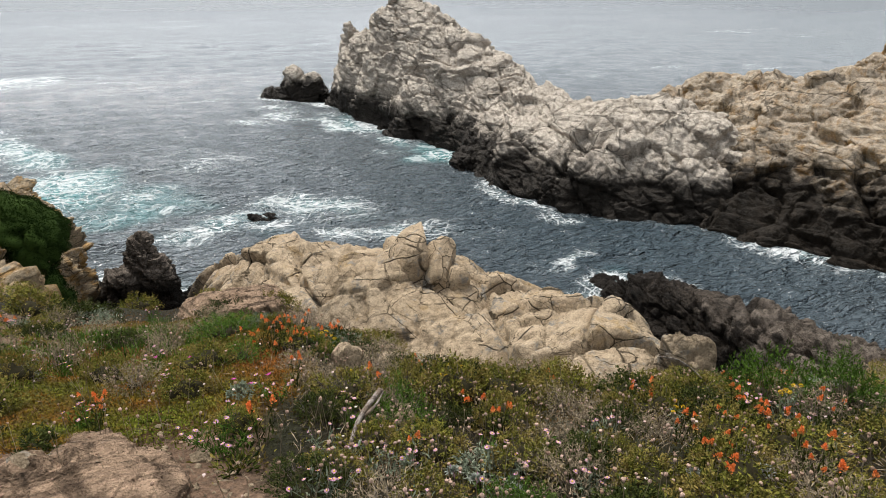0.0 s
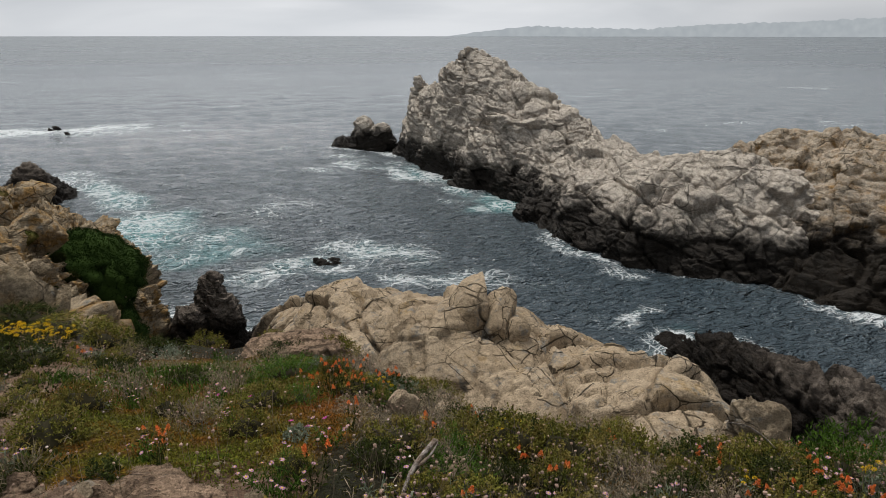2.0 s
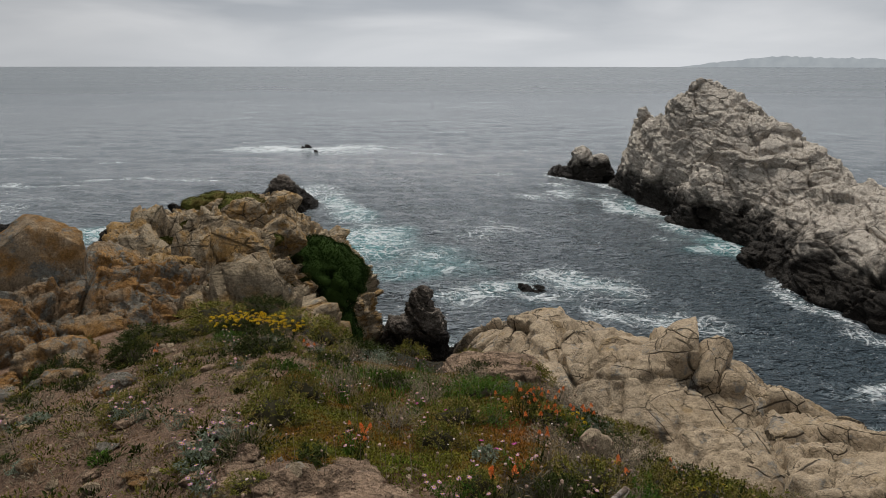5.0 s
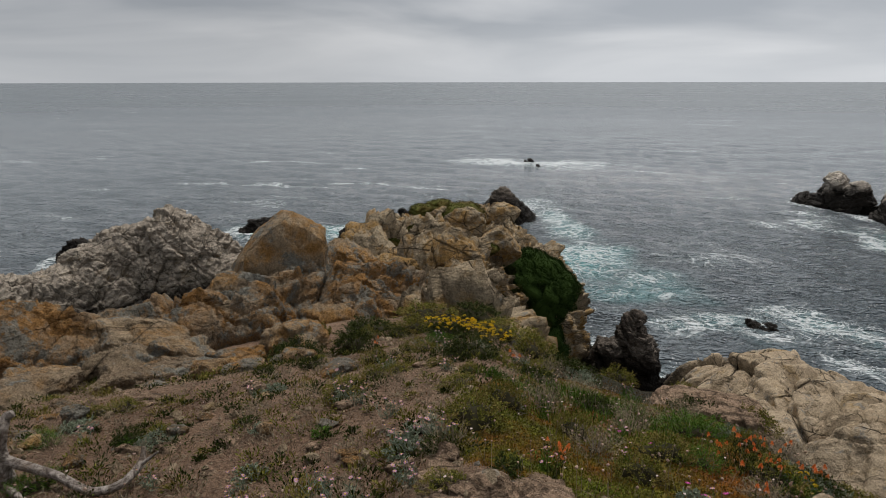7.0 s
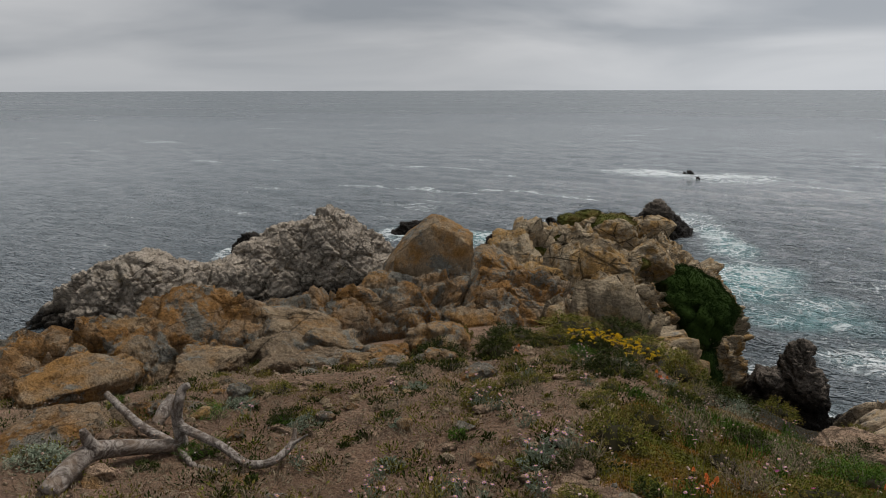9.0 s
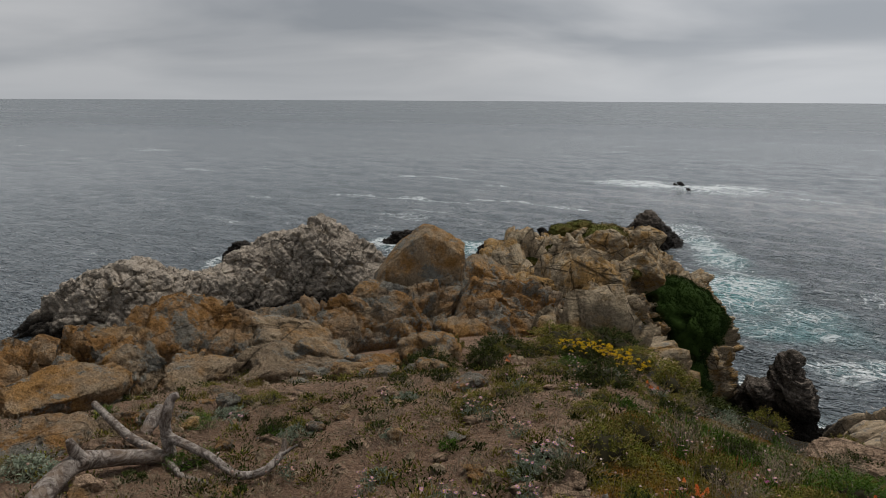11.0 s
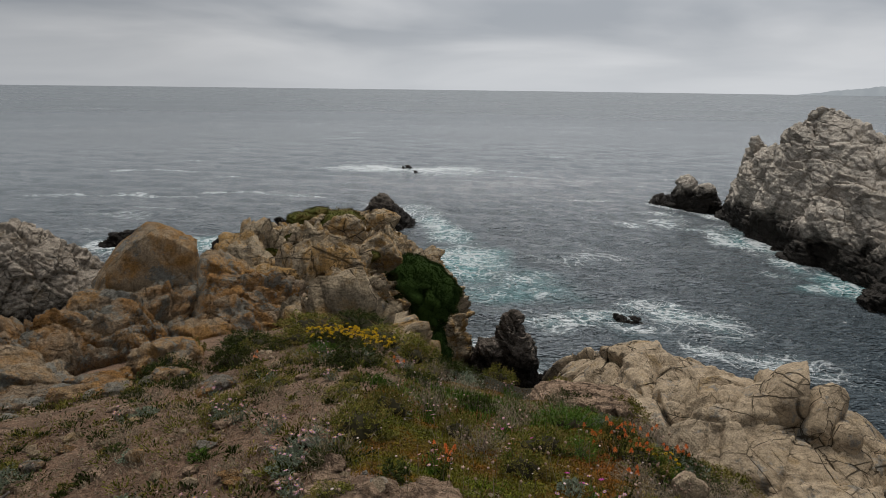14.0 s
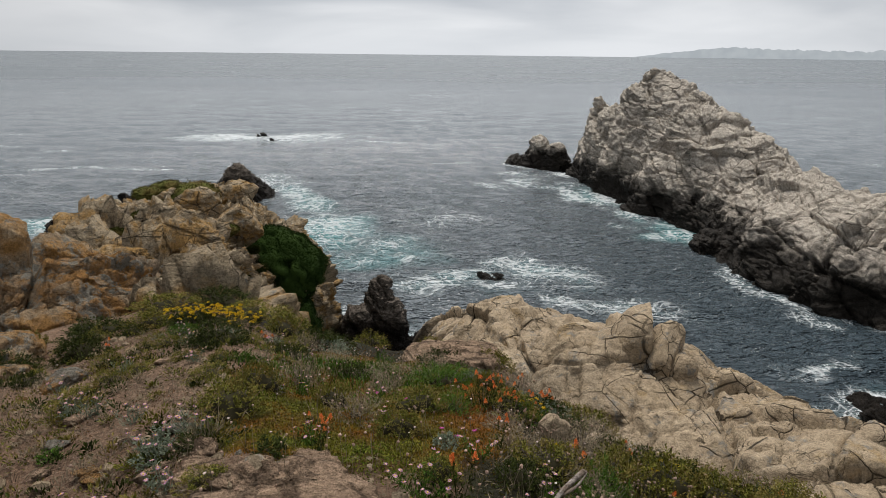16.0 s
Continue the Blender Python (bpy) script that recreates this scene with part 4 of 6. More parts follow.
boulder("long brown boulder with lichen", (-8.6, 5.95, 24.3), (1.0, 1.5, 0.75), (0, 5, 10), 41, BOULDER)
boulder("squat brown boulder with an orange stain", (-7.25, 4.3, 24.55), (1.2, 1.7, 0.95), (0, 5, 0), 43, BOULDER)
boulder("pitted brown boulder in the outcrop", (-7.45, 5.5, 24.35), (0.95, 0.9, 0.85), (0, 0, 20), 47, BOULDER)
boulder("flat brown slab at the foot of the outcrop", (-6.7, 6.05, 24.15), (1.3, 1.5, 0.6), (-5, 12, 30), 53, BOULDER)
boulder("orange lichen boulder at the outcrop's foot", (-5.8, 7.55, 23.95), (1.45, 1.3, 1.0), (0, 20, 20), 59, BOULDER)
boulder("grey crusted boulder in the outcrop", (-5.8, 9.9, 23.7), (0.85, 0.8, 0.75), (0, 0, 0), 61, BOULDER)
boulder("orange and grey boulder beside the path", (-5.3, 11.3, 23.1), (1.45, 1.3, 1.1), (0, -10, 10), 67, BOULDER)
boulder("brown boulder beside the path", (-5.25, 14.0, 22.75), (1.3, 1.2, 1.15), (0, 10, 0), 71, BOULDER)
boulder("rounded tan boulder on the headland", (-5.5, 21.2, 20.5), (1.3, 1.3, 2.1), (0, -10, 0), 73, BOULDER, cuts=4, squarish=2.2)
boulder("jointed brown boulder on the headland", (-6.35, 18.9, 21.8), (1.9, 1.6, 1.6), (0, 5, 0), 79, PROM)
boulder("upright brown boulder on the headland", (-5.0, 23.4, 19.9), (1.3, 1.3, 2.0), (0, 8, 0), 83, PROM)
for (place, size, seed) in (((-13.7, 39.7, 18.0), (2.6, 3.0, 1.8), 89), ((-13.1, 46.2, 16.7), (3.4, 4.0, 2.6), 97), ((-13.0, 58.5, 15.0), (4.0, 4.5, 3.0), 101),
                            ((-8.2, 49.3, 15.4), (3.8, 4.0, 3.2), 103), ((-12.4, 79, 11.5), (5.0, 5.0, 3.4), 107), ((-10.5, 42, 16.8), (2.8, 3, 2.2), 109), ((-17, 66, 13.6), (4.2, 4, 2.8), 113)):
    boulder("tan jointed block on the headland's crest", place, size, (8, 14, seed), seed, PROM, group="blocks on the headland")

for k, (place, size, lean, seed) in enumerate((((10.6, 22.2, 16.9), (1.7, 3.2, 4.2), 36, 171), ((11.35, 21.3, 16.6), (1.5, 3.0, 3.9), 33, 173), ((11.95, 20.9, 16.3), (1.2, 2.8, 3.2), 24, 179),
                                               ((9.7, 22.3, 16.4), (1.4, 2.8, 3.2), 40, 181))):
    boulder("rounded tan granite fin on the outcrop", place, size, (10, lean, -24 + 3 * k), seed, GRANITE, group="rounded fins", cuts=3, squarish=2.7, relief=0.03)

# stones on the slope: place, height over the ground
def stone(label, x, y, lift, size, turn, seed, material, **more):
    boulder(label, (x, y, float(ground_z(x, y)[0]) + lift), size, turn, seed, material, "stone", 5 if max(size) > 0.6 else 3 if max(size) < 0.2 else 4, "stones on the slope", **more)


stone("grey stone half sunk in the path", -2.52, 5.66, 0.02, (0.38, 0.36, 0.24), (0, 0, 30), 127, LICHEN)
stone("small brown stone on sand", -4.68, 4.52, 0.06, (0.24, 0.24, 0.22), (0, 15, 0), 131, LICHEN)
stone("brown ledge half sunk in sand", -5.25, 2.95, 0.02, (1.0, 0.9, 0.42), (0, 0, 20), 137, LICHEN)
stone("long brown ledge in the sand", -4.9, 3.9, 0.0, (1.2, 0.5, 0.3), (0, 4, 40), 193, LICHEN)
stone("upright tan stone among flowers", 1.41, 3.96, 0.06, (0.24, 0.2, 0.3), (0, 28, 0), 139, GRANITE)
stone("flat tan slab in the plant mat", 1.5, 8.4, 0.04, (1.7, 1.3, 0.46), (-14, 4, 10), 149, SHELF)
stone("tan slab below the plant mat", 1.25, 6.6, 0.03, (0.7, 0.9, 0.4), (-12, 18, 40), 151, SHELF)
stone("rust-coloured weathered rock shelf on the slope", -0.36, 2.7, -0.06, (0.9, 1.5, 0.3), (-16, 10, 14), 157, SHELF, relief=0.12, cuts=14)
stone("pale stone under the shrubs", 2.05, 4.56, -0.04, (0.36, 0.34, 0.26), (0, 14, 0), 163, GRANITE)
stone("pale flat stone among flowers", 1.3, 2.8, 0.03, (0.32, 0.24, 0.14), (-15, 0, 30), 197, GRANITE)
stone("pointed pale rock at the brow", 6.1, 4.6, 0.4, (0.8, 0.7, 1.45), (0, -6, 30), 167, GRANITE, cuts=0, planes=(((0.8, 0, 0.6), 0.4), ((-0.8, 0, 0.6), 0.4)))
stone("rounded pale rock at the brow", 5.3, 5.3, 0.25, (1.0, 0.8, 0.8), (0, 6, 10), 199, GRANITE, cuts=4)
stone("small orange stone in a cushion plant", -2.42, 4.02, 0.04, (0.14, 0.12, 0.1), (0, 0, 0), 211, BOULDER)
stone_rng = random.Random(19)
for k in range(26):
    az, h = stone_rng.uniform(-62, -8), stone_rng.uniform(3.2, 8.0)
    w = stone_rng.uniform(0.08, 0.24)
    stone("small weathered stone lying on sand", *polar(az, h), w * 0.1, (w, w * stone_rng.uniform(0.7, 1.2), w * 0.6), (stone_rng.uniform(-15, 15), 0, stone_rng.uniform(0, 180)), 220 + k, stone_rng.choice((LICHEN, SHELF, PROM)))

for k, (x, y, sx, sy, sz) in enumerate(((-6.0, 7.0, 1.7, 1.1, 0.7), (-5.2, 6.8, 1.3, 0.9, 0.5), (-4.6, 6.75, 0.9, 0.7, 0.35), (-4.1, 6.5, 0.6, 0.5, 0.26), (-3.9, 7.2, 0.7, 0.6, 0.4), (-5.7, 6.2, 1.1, 0.8, 0.34),
                                          (-4.4, 8.2, 1.3, 1.0, 0.7), (-5.0, 7.6, 1.2, 1.0, 0.6), (-6.6, 6.3, 1.2, 0.9, 0.5))):
    stone("low lichen-spotted ledge at the outcrop's foot", x, y, 0.06, (sx, sy, sz), (-12, 8, 20 + 11 * k), 380 + k, LICHEN if k % 2 else BOULDER)
for k in range(64):
    az, h = stone_rng.uniform(-64, -4), stone_rng.uniform(2.5, 8.0)
    x, y = polar(az, h)
    if float(mat_zone(np.array([x]), np.array([y]))[0]) > 0.3:
        continue
    w = stone_rng.uniform(0.1, 0.34)
    stone("flat weathered stone set flush in the sand", x, y, 0.0, (w, w * stone_rng.uniform(0.6, 1.0), w * 0.3), (stone_rng.uniform(-18, -6), stone_rng.uniform(-8, 8), stone_rng.uniform(-40, 40)), 300 + k, stone_rng.choice((SHELF, SHELF, LICHEN)))

# ---- small rocks awash
def islet(label, x, y, z, rx, ry, turn, seed, p=2.2):
    R = max(rx, ry) + 1.2
    ob = rock("sea_rock", label, "rock", lambda X, Y: dome(X, Y, x, y, z, rx, ry, turn, p, -2.5), ((x - R, x + R), (y - R, y + R), (-2.0, z + 2.2)),
              max(0.3, R / 16), 1, lambda P, N: crags(P, N, 1.8, 0.5, seed, fine=0.1), DARKROCK, rough=1.0, seed=seed, group="rocks awash")
    SHORE.append(ob)


for row in (("low black rock awash in white foam", 18.7, 78.3, 0.9, 4.8, 2.6, -10, 71), ("low dark rock far out in foam", -26.7, 232, 0.5, 2.8, 1.8, 0, 72),
            ("low dark rock far out in foam", -23.2, 221, 0.1, 2.2, 1.4, 0, 73), ("black rock off the headland", -37.5, 121, 3.2, 4.5, 4, 0, 74),
            ("black rock behind the boulders", -64, 111, 2.2, 6, 4, 20, 75), ("black rock beside the grey rock", -81, 84, 3.5, 5, 4.5, 0, 76),
            ("black rock off the headland", -44.5, 108, 2.0, 4, 3.5, 0, 77), ("dark rock at the foot of the slope", 9.5, 57, 2.0, 3, 2.5, 0, 78), ("black cone-shaped rock at the headland's tip", -20.8, 133, 6.7, 7.0, 9.0, 25, 79, 1.5), ("low black shoulder of the rock at the headland's tip", -17.6, 134, 3.4, 5.5, 6.0, 25, 80, 1.5)):
    islet(*row)


# ---- the sea
def build_sea():
    ang = np.radians(np.concatenate([np.arange(-180, -70, 5.0), np.arange(-70, 76, 0.42), np.arange(76, 180.1, 5.0)]))
    rad = np.concatenate([np.geomspace(14, 60, 60), np.geomspace(60.5, 900, 380), np.geomspace(912, 4900, 46)])
    Aa, Rr = np.meshgrid(ang, rad, indexing="ij")
    X, Y = np.sin(Aa) * Rr, np.cos(Aa) * Rr
    flat = np.stack([X.ravel(), Y.ravel(), 0 * X.ravel()], 1)
    kd_pts = []
    for ob in [o for top in SHORE for o in (top, *top.children) if o.data]:
        co = np.empty(len(ob.data.vertices) * 3, np.float32)
        ob.data.vertices.foreach_get("co", co)
        co = co.reshape(-1, 3)
        kd_pts.append(co[np.abs(co[:, 2]) < 0.35][::4, :2])
    pts = np.concatenate([k for k in kd_pts if len(k)])
    pts = pts[np.lexsort((pts[:, 0] // 12, pts[:, 1] // 12))]
    # distance to the waterline, on a raster
    cell, ox, oy = 1.0, -110.0, 10.0
    W, H = 230, 250
    near = np.full((W, H), 99.0)
    gx, gy = np.meshgrid(ox + cell * np.arange(W), oy + cell * np.arange(H), indexing="ij")
    for s in range(0, len(pts), 400):
        chunk = pts[s:s + 400]
        lo, hi = chunk.min(0) - 16, chunk.max(0) + 16
        i0, j0 = np.maximum(((lo - (ox, oy)) / cell).astype(int), 0)
        i1, j1 = np.minimum(((hi - (ox, oy)) / cell).astype(int) + 1, (W, H))
        if i1 <= i0 or j1 <= j0:
            continue
        g = np.stack([gx[i0:i1, j0:j1].ravel(), gy[i0:i1, j0:j1].ravel()], 1)
        d = np.full(len(g), 99.0)
        for c in np.array_split(chunk, max(1, len(chunk) // 100)):
            d = np.minimum(d, np.sqrt(((g[:, None] - c[None]) ** 2).sum(-1)).min(1))
        near[i0:i1, j0:j1] = np.minimum(near[i0:i1, j0:j1], d.reshape(i1 - i0, j1 - j0))
    u, v = np.clip((X - ox) / cell, 0, W - 1.01), np.clip((Y - oy) / cell, 0, H - 1.01)
    i, j = u.astype(int), v.astype(int)
    a, b = u - i, v - j
    dist = near[i, j] * (1 - a) * (1 - b) + near[i + 1, j] * a * (1 - b) + near[i, j + 1] * (1 - a) * b + near[i + 1, j + 1] * a * b
    outside = (X < ox) | (X > ox + W) | (Y < oy) | (Y > oy + H)
    dist = np.where(outside, 99, dist)
    n1 = fbm(flat / 14, 4, 81).reshape(X.shape)
    n2 = fbm(flat / 5, 3, 82).reshape(X.shape)
    foam = (1 - smooth(0.2, 4.0, dist - 2.5 * n2)) * (0.22 + 0.78 * smooth(-0.15, 0.35, n1))
    aqua = (1 - smooth(1, 10, dist)) * 0.35 * smooth(-0.1, 0.5, n1)
    # open patches of foam: place, half lengths, turn, strength
    XW, YW = X + 7 * n1 + 3 * n2, Y + 7 * fbm(flat / 11, 4, 85).reshape(X.shape) - 3 * n2
    for (x, y, rx, ry, turn, k, q) in FOAM:
        c, s = math.cos(radians(turn)), math.sin(radians(turn))
        U, V = ((XW - x) * c + (YW - y) * s) / rx, (-(XW - x) * s + (YW - y) * c) / ry
        w = np.exp(-(U * U + V * V) * 1.2)
        foam = np.maximum(foam, k * w * (0.75 + 0.5 * n2))
        aqua = np.maximum(aqua, q * w)
    streak = fbm(flat / np.array((26.0, 9.0, 1)), 4, 83).reshape(X.shape)
    foam = np.maximum(foam, 0.34 * smooth(0.32, 0.6, streak) * (Rr > 60))
    gap = np.gradient(rad)[None, :]
    Z = np.zeros_like(X)
    for k, (wl, amp, deg) in enumerate(((17, 0.16, 62), (11, 0.14, 85), (6.3, 0.11, 40), (3.9, 0.08, 108), (2.6, 0.05, 70))):
        ph = 2 * math.pi / wl * (X * math.cos(radians(deg)) + Y * math.sin(radians(deg))) + 3.0 * n1 + 1.5 * n2
        Z += 0.75 * amp * np.sin(ph) * smooth(1.6, 7.0, wl / gap) / (1 + (Rr / 260) ** 2)
    chop = fbm(flat / 2.4, 3, 84, 0.5, True).reshape(X.shape)
    Z += chop * 0.13 * smooth(2.0, 4.0, 2.4 / gap) + n2 * 0.12 * smooth(1, 3, 5 / gap) + foam * 0.12 * n2
    Z += 12.0 * smooth(2400, 4900, Rr)      # the sheet ends short of the true horizon, so its rim lies that much higher
    n, m = X.shape
    idx = np.arange(n * m).reshape(n, m)
    f = np.stack([idx[:-1, :-1], idx[:-1, 1:], idx[1:, 1:], idx[1:, :-1]], -1).reshape(-1, 4)[:, ::-1]
    vv = np.stack([X, Y, Z], -1).reshape(-1, 3)
    # one attribute says how much sky glare is put into the colour
    me = grid_mesh("water", vv, f, WATER, {"foam": foam.ravel(), "aqua": aqua.ravel(), "far": smooth(50, 900, Rr).ravel(), "sky_glare": (1 - np.exp(-((X - 52) / 34) ** 2 - ((Y - 50) / 42) ** 2)).ravel(), "calm": (1 - 0.76 * smooth(60, 260, Rr)).ravel()})
    return tagged(new("water", me), "grey-blue choppy sea with foam", "sea", kind="structure")


FOAM = [(25.5, 80, 9, 7, -20, 1.0, 0.5), (31, 66, 7, 5, 0, 0.8, 0.3), (53, 97, 6, 5, 60, 1.0, 1.3), (50, 126, 6, 15, 8, 1.05, 0.6), (51, 110, 4, 8, 0, 0.95, 0.6), (42, 143, 5, 12, 10, 0.85, 0.3), (11, 77, 6, 6, 0, 1.1, 0.4), (51, 69, 2.5, 7, 10, 0.95, 0.2), (44.7, 49.7, 4.5, 1.6, 25, 1.0, 0.1),
        (66, 42, 3.5, 2.0, -30, 0.9, 0.2), (38.5, 41, 2.5, 4, 10, 0.9, 0.25), (-26, 229, 32, 11, 0, 1.3, 0.15), (-4, 104, 9, 13, 0, 0.8, 0.9), (-9, 128, 6, 14, 10, 0.9, 0.7),
        (5, 92, 11, 9, 0, 0.55, 0.6), (12, 77, 9, 7, 0, 0.7, 0.5), (-47, 112, 12, 9, 0, 0.9, 1.0), (-60, 108, 9, 6, 0, 0.85, 0.45), (-74, 92, 9, 5, 0, 0.8, 0.25),
        (-95, 160, 34, 3, 5, 0.7, 0), (-60, 170, 30, 3, -4, 0.65, 0), (100, 175, 34, 3.5, -14, 0.8, 0), (88, 120, 16, 2.5, -12, 0.75, 0), (-14, 220, 24, 9, 0, 0.6, 0.1), (3, 66, 3.5, 6, 0, 0.95, 0.3),
        (-13, 150, 10, 18, 20, 0.6, 0.3), (16, 110, 14, 12, 0, 0.5, 0.2), (50, 62, 3, 6, -15, 0.7, 0.1), (35, 140, 5, 12, 10, 0.6, 0.2), (-110, 210, 30, 4, 0, 0.6, 0)]
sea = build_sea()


# ---- the far shore
def build_far_shore():
    az = np.radians(np.arange(22.5, 78, 0.06))
    deg = np.degrees(az)
    el = np.interp(deg, [22.5, 24, 26, 29, 31.7, 34, 40, 46, 52, 58, 70, 78], [-0.33, -0.2, 0.05, 0.4, 0.62, 0.5, 0.36, 0.75, 0.9, 1.15, 1.6, 1.5])
    line = np.stack([deg * 3.0, 0 * deg, 0 * deg], 1)
    el = el + 0.10 * fbm(line, 3, 91) * smooth(24, 27, deg) + 0.07 * np.maximum(fbm(line * 4, 3, 92), 0) * smooth(26, 29, deg)
    R = 4700.0
    x, y = np.sin(az) * R, np.cos(az) * R
    top = 28 + np.tan(np.radians(el)) * R
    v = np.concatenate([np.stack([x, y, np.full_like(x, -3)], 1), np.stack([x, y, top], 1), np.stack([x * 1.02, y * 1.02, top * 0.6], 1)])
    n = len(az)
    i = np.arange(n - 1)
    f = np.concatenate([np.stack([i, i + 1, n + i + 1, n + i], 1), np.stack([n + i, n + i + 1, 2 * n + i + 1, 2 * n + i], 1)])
    return tagged(new("backdrop", grid_mesh("backdrop", v, f, HAZE)), "wooded far shore with sea haze painted in", "far shore", kind="structure")


far_shore = build_far_shore()


# ======== plants and small things ========
def part(name, me, parent, label=""):
    """One mesh as a part of a thing."""
    ob = new(name, me)
    ob.parent = parent
    if label:
        tagged(ob, label)
    return ob


def thing(name, label, category, group=""):
    return tagged(new(name), label, category, group)


def unit(v):
    return v / np.maximum(np.linalg.norm(v, axis=1, keepdims=True), 1e-9)


def leaves(pos, way, length, width, rng, fold=0.25):
    """Pointed leaf blades: four corners each, folded a little along the middle."""
    n = len(pos)
    way = unit(way)
    side = unit(np.cross(way, rng.normal(size=(n, 3)) * 0.6 + np.array((0, 0, 1.0))))
    up = np.cross(side, way)
    L, W = np.broadcast_to(length, n)[:, None], np.broadcast_to(width, n)[:, None]
    a = pos
    b = pos + way * L * 0.5 + side * W * 0.5 + up * W * fold
    c = pos + way * L - up * L * 0.08
    d = pos + way * L * 0.5 - side * W * 0.5 + up * W * fold
    v = np.stack([a, b, c, d], 1).reshape(-1, 3)
    return v, np.arange(4 * n).reshape(-1, 4)


def stalks(p0, p1, r, taper=0.6):
    """Thin three-sided stalks from p0 to p1."""
    n = len(p0)
    way = unit(p1 - p0)
    s = unit(np.cross(way, np.array((0.31, 0.9, 0.2))))
    t = np.cross(way, s)
    ring = [s * math.cos(k * 2.0944) + t * math.sin(k * 2.0944) for k in range(3)]
    R = np.broadcast_to(r, n)[:, None]
    v = np.stack([p0 + q * R for q in ring] + [p1 + q * R * taper for q in ring], 1).reshape(-1, 3)
    base = np.arange(n)[:, None] * 6
    f = np.concatenate([base + np.array([[k, (k + 1) % 3, 3 + (k + 1) % 3, 3 + k]]) for k in range(3)], 0)
    return v, f


def merge(*pairs):
    vs, fs, n = [], [], 0
    for v, f in pairs:
        vs.append(v)
        fs.append(f + n)
        n += len(v)
    return np.concatenate(vs), np.concatenate(fs)


def shrub_meshes(seed, leaf_mat, count=3000, leaf=0.034, slim=0.5, airy=0.12, flat=0.62):
    """Foliage and twigs of a low shrub one metre across: sprigs on an uneven mound, over a dark core added as its inner
    shade.
    """
    rng = np.random.RandomState(seed)

    def reach(d):
        return 0.5 * (0.92 + 0.5 * fbm(d * 2.2 + seed, 3, seed, 0.55))

    tall = np.array((1, 1, 1.6 * flat))
    per = 11
    tips = count // per
    az = rng.uniform(0, 2 * np.pi, tips)
    el = np.arcsin(rng.uniform(0.0, 1, tips))
    d = np.stack([np.cos(az) * np.cos(el), np.sin(az) * np.cos(el), np.sin(el)], 1)
    base = d * (reach(d) * (1 - airy * np.abs(rng.normal(size=tips))))[:, None] * tall * 0.84
    axis = unit(d * 0.8 + np.array((0, 0, 0.5)) + rng.normal(size=d.shape) * 0.3)
    t = rng.rand(tips, per, 1)
    pos = (base[:, None] + axis[:, None] * t * (0.07 + 0.5 * airy) + rng.normal(size=(tips, per, 3)) * 0.010).reshape(-1, 3)
    pos[:, 2] = np.maximum(pos[:, 2], -0.02)
    way = (axis[:, None] * 0.7 + rng.normal(size=(tips, per, 3)) * 0.55).reshape(-1, 3)
    L = leaf * (0.6 + 0.8 * rng.rand(len(pos)))
    fol = grid_mesh("foliage", *leaves(pos, way, L, L * slim, rng), leaf_mat, flat=True)
    root = base * np.array((0.15, 0.15, 0.0)) - np.array((0, 0, 0.06))
    pick = slice(0, 46)
    twig = grid_mesh("branchwork", *stalks(root[pick], (base + axis * 0.06)[pick], 0.005), TWIG, flat=True)
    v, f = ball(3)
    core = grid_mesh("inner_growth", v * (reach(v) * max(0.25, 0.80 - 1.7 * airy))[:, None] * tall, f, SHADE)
    return fol, twig, core


SHRUBS = {
    "olive": [shrub_meshes(201 + k, LEAF_OLIVE) for k in range(3)],
    "dark": [shrub_meshes(211 + k, LEAF_DARK, 3000, 0.034, 0.5, 0.13) for k in range(3)],
    "bright": [shrub_meshes(221 + k, LEAF_BRIGHT, 2800, 0.05, 0.22, 0.22, 0.7) for k in range(2)],
    "grey": [shrub_meshes(231 + k, LEAF_GREY, 1700, 0.06, 0.4, 0.14, 0.45) for k in range(2)],
    "dry": [shrub_meshes(241 + k, GRASS_DRY, 1900, 0.065, 0.09, 0.35, 0.6) for k in range(2)],
}
TUFTS = {
    "olive": [shrub_meshes(251 + k, LEAF_OLIVE, 700, 0.10, 0.4, 0.22, 0.6) for k in range(2)],
    "dark": [shrub_meshes(261 + k, LEAF_DARK, 700, 0.10, 0.4, 0.22, 0.6) for k in range(2)],
    "bright": [shrub_meshes(271, LEAF_BRIGHT, 600, 0.14, 0.25, 0.25, 0.7)],
    "grey": [shrub_meshes(281, LEAF_GREY, 700, 0.09, 0.4, 0.16, 0.45)],
    "dry": [shrub_meshes(291 + k, GRASS_DRY, 600, 0.15, 0.08, 0.4, 0.7) for k in range(2)],
}
SHRUB_WORDS = {"olive": "low olive-green shrub with tiny leaves", "dark": "low dark-green shrub with tiny leaves", "bright": "upright bright-green leafy herb",
               "grey": "low grey-green cushion plant", "dry": "grey-brown half-dry twiggy shrub"}
plant_rng = random.Random(7)


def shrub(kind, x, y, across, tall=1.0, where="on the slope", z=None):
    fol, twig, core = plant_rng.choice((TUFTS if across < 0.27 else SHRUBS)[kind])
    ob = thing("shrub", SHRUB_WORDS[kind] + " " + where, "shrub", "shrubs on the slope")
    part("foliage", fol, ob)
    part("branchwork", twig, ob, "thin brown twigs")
    part("inner_growth", core, ob, "dark core that paints the shade inside")
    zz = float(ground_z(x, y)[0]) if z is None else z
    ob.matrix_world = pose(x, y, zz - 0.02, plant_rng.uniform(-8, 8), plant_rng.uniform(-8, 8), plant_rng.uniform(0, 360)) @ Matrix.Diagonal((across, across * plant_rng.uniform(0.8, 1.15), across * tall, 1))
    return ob


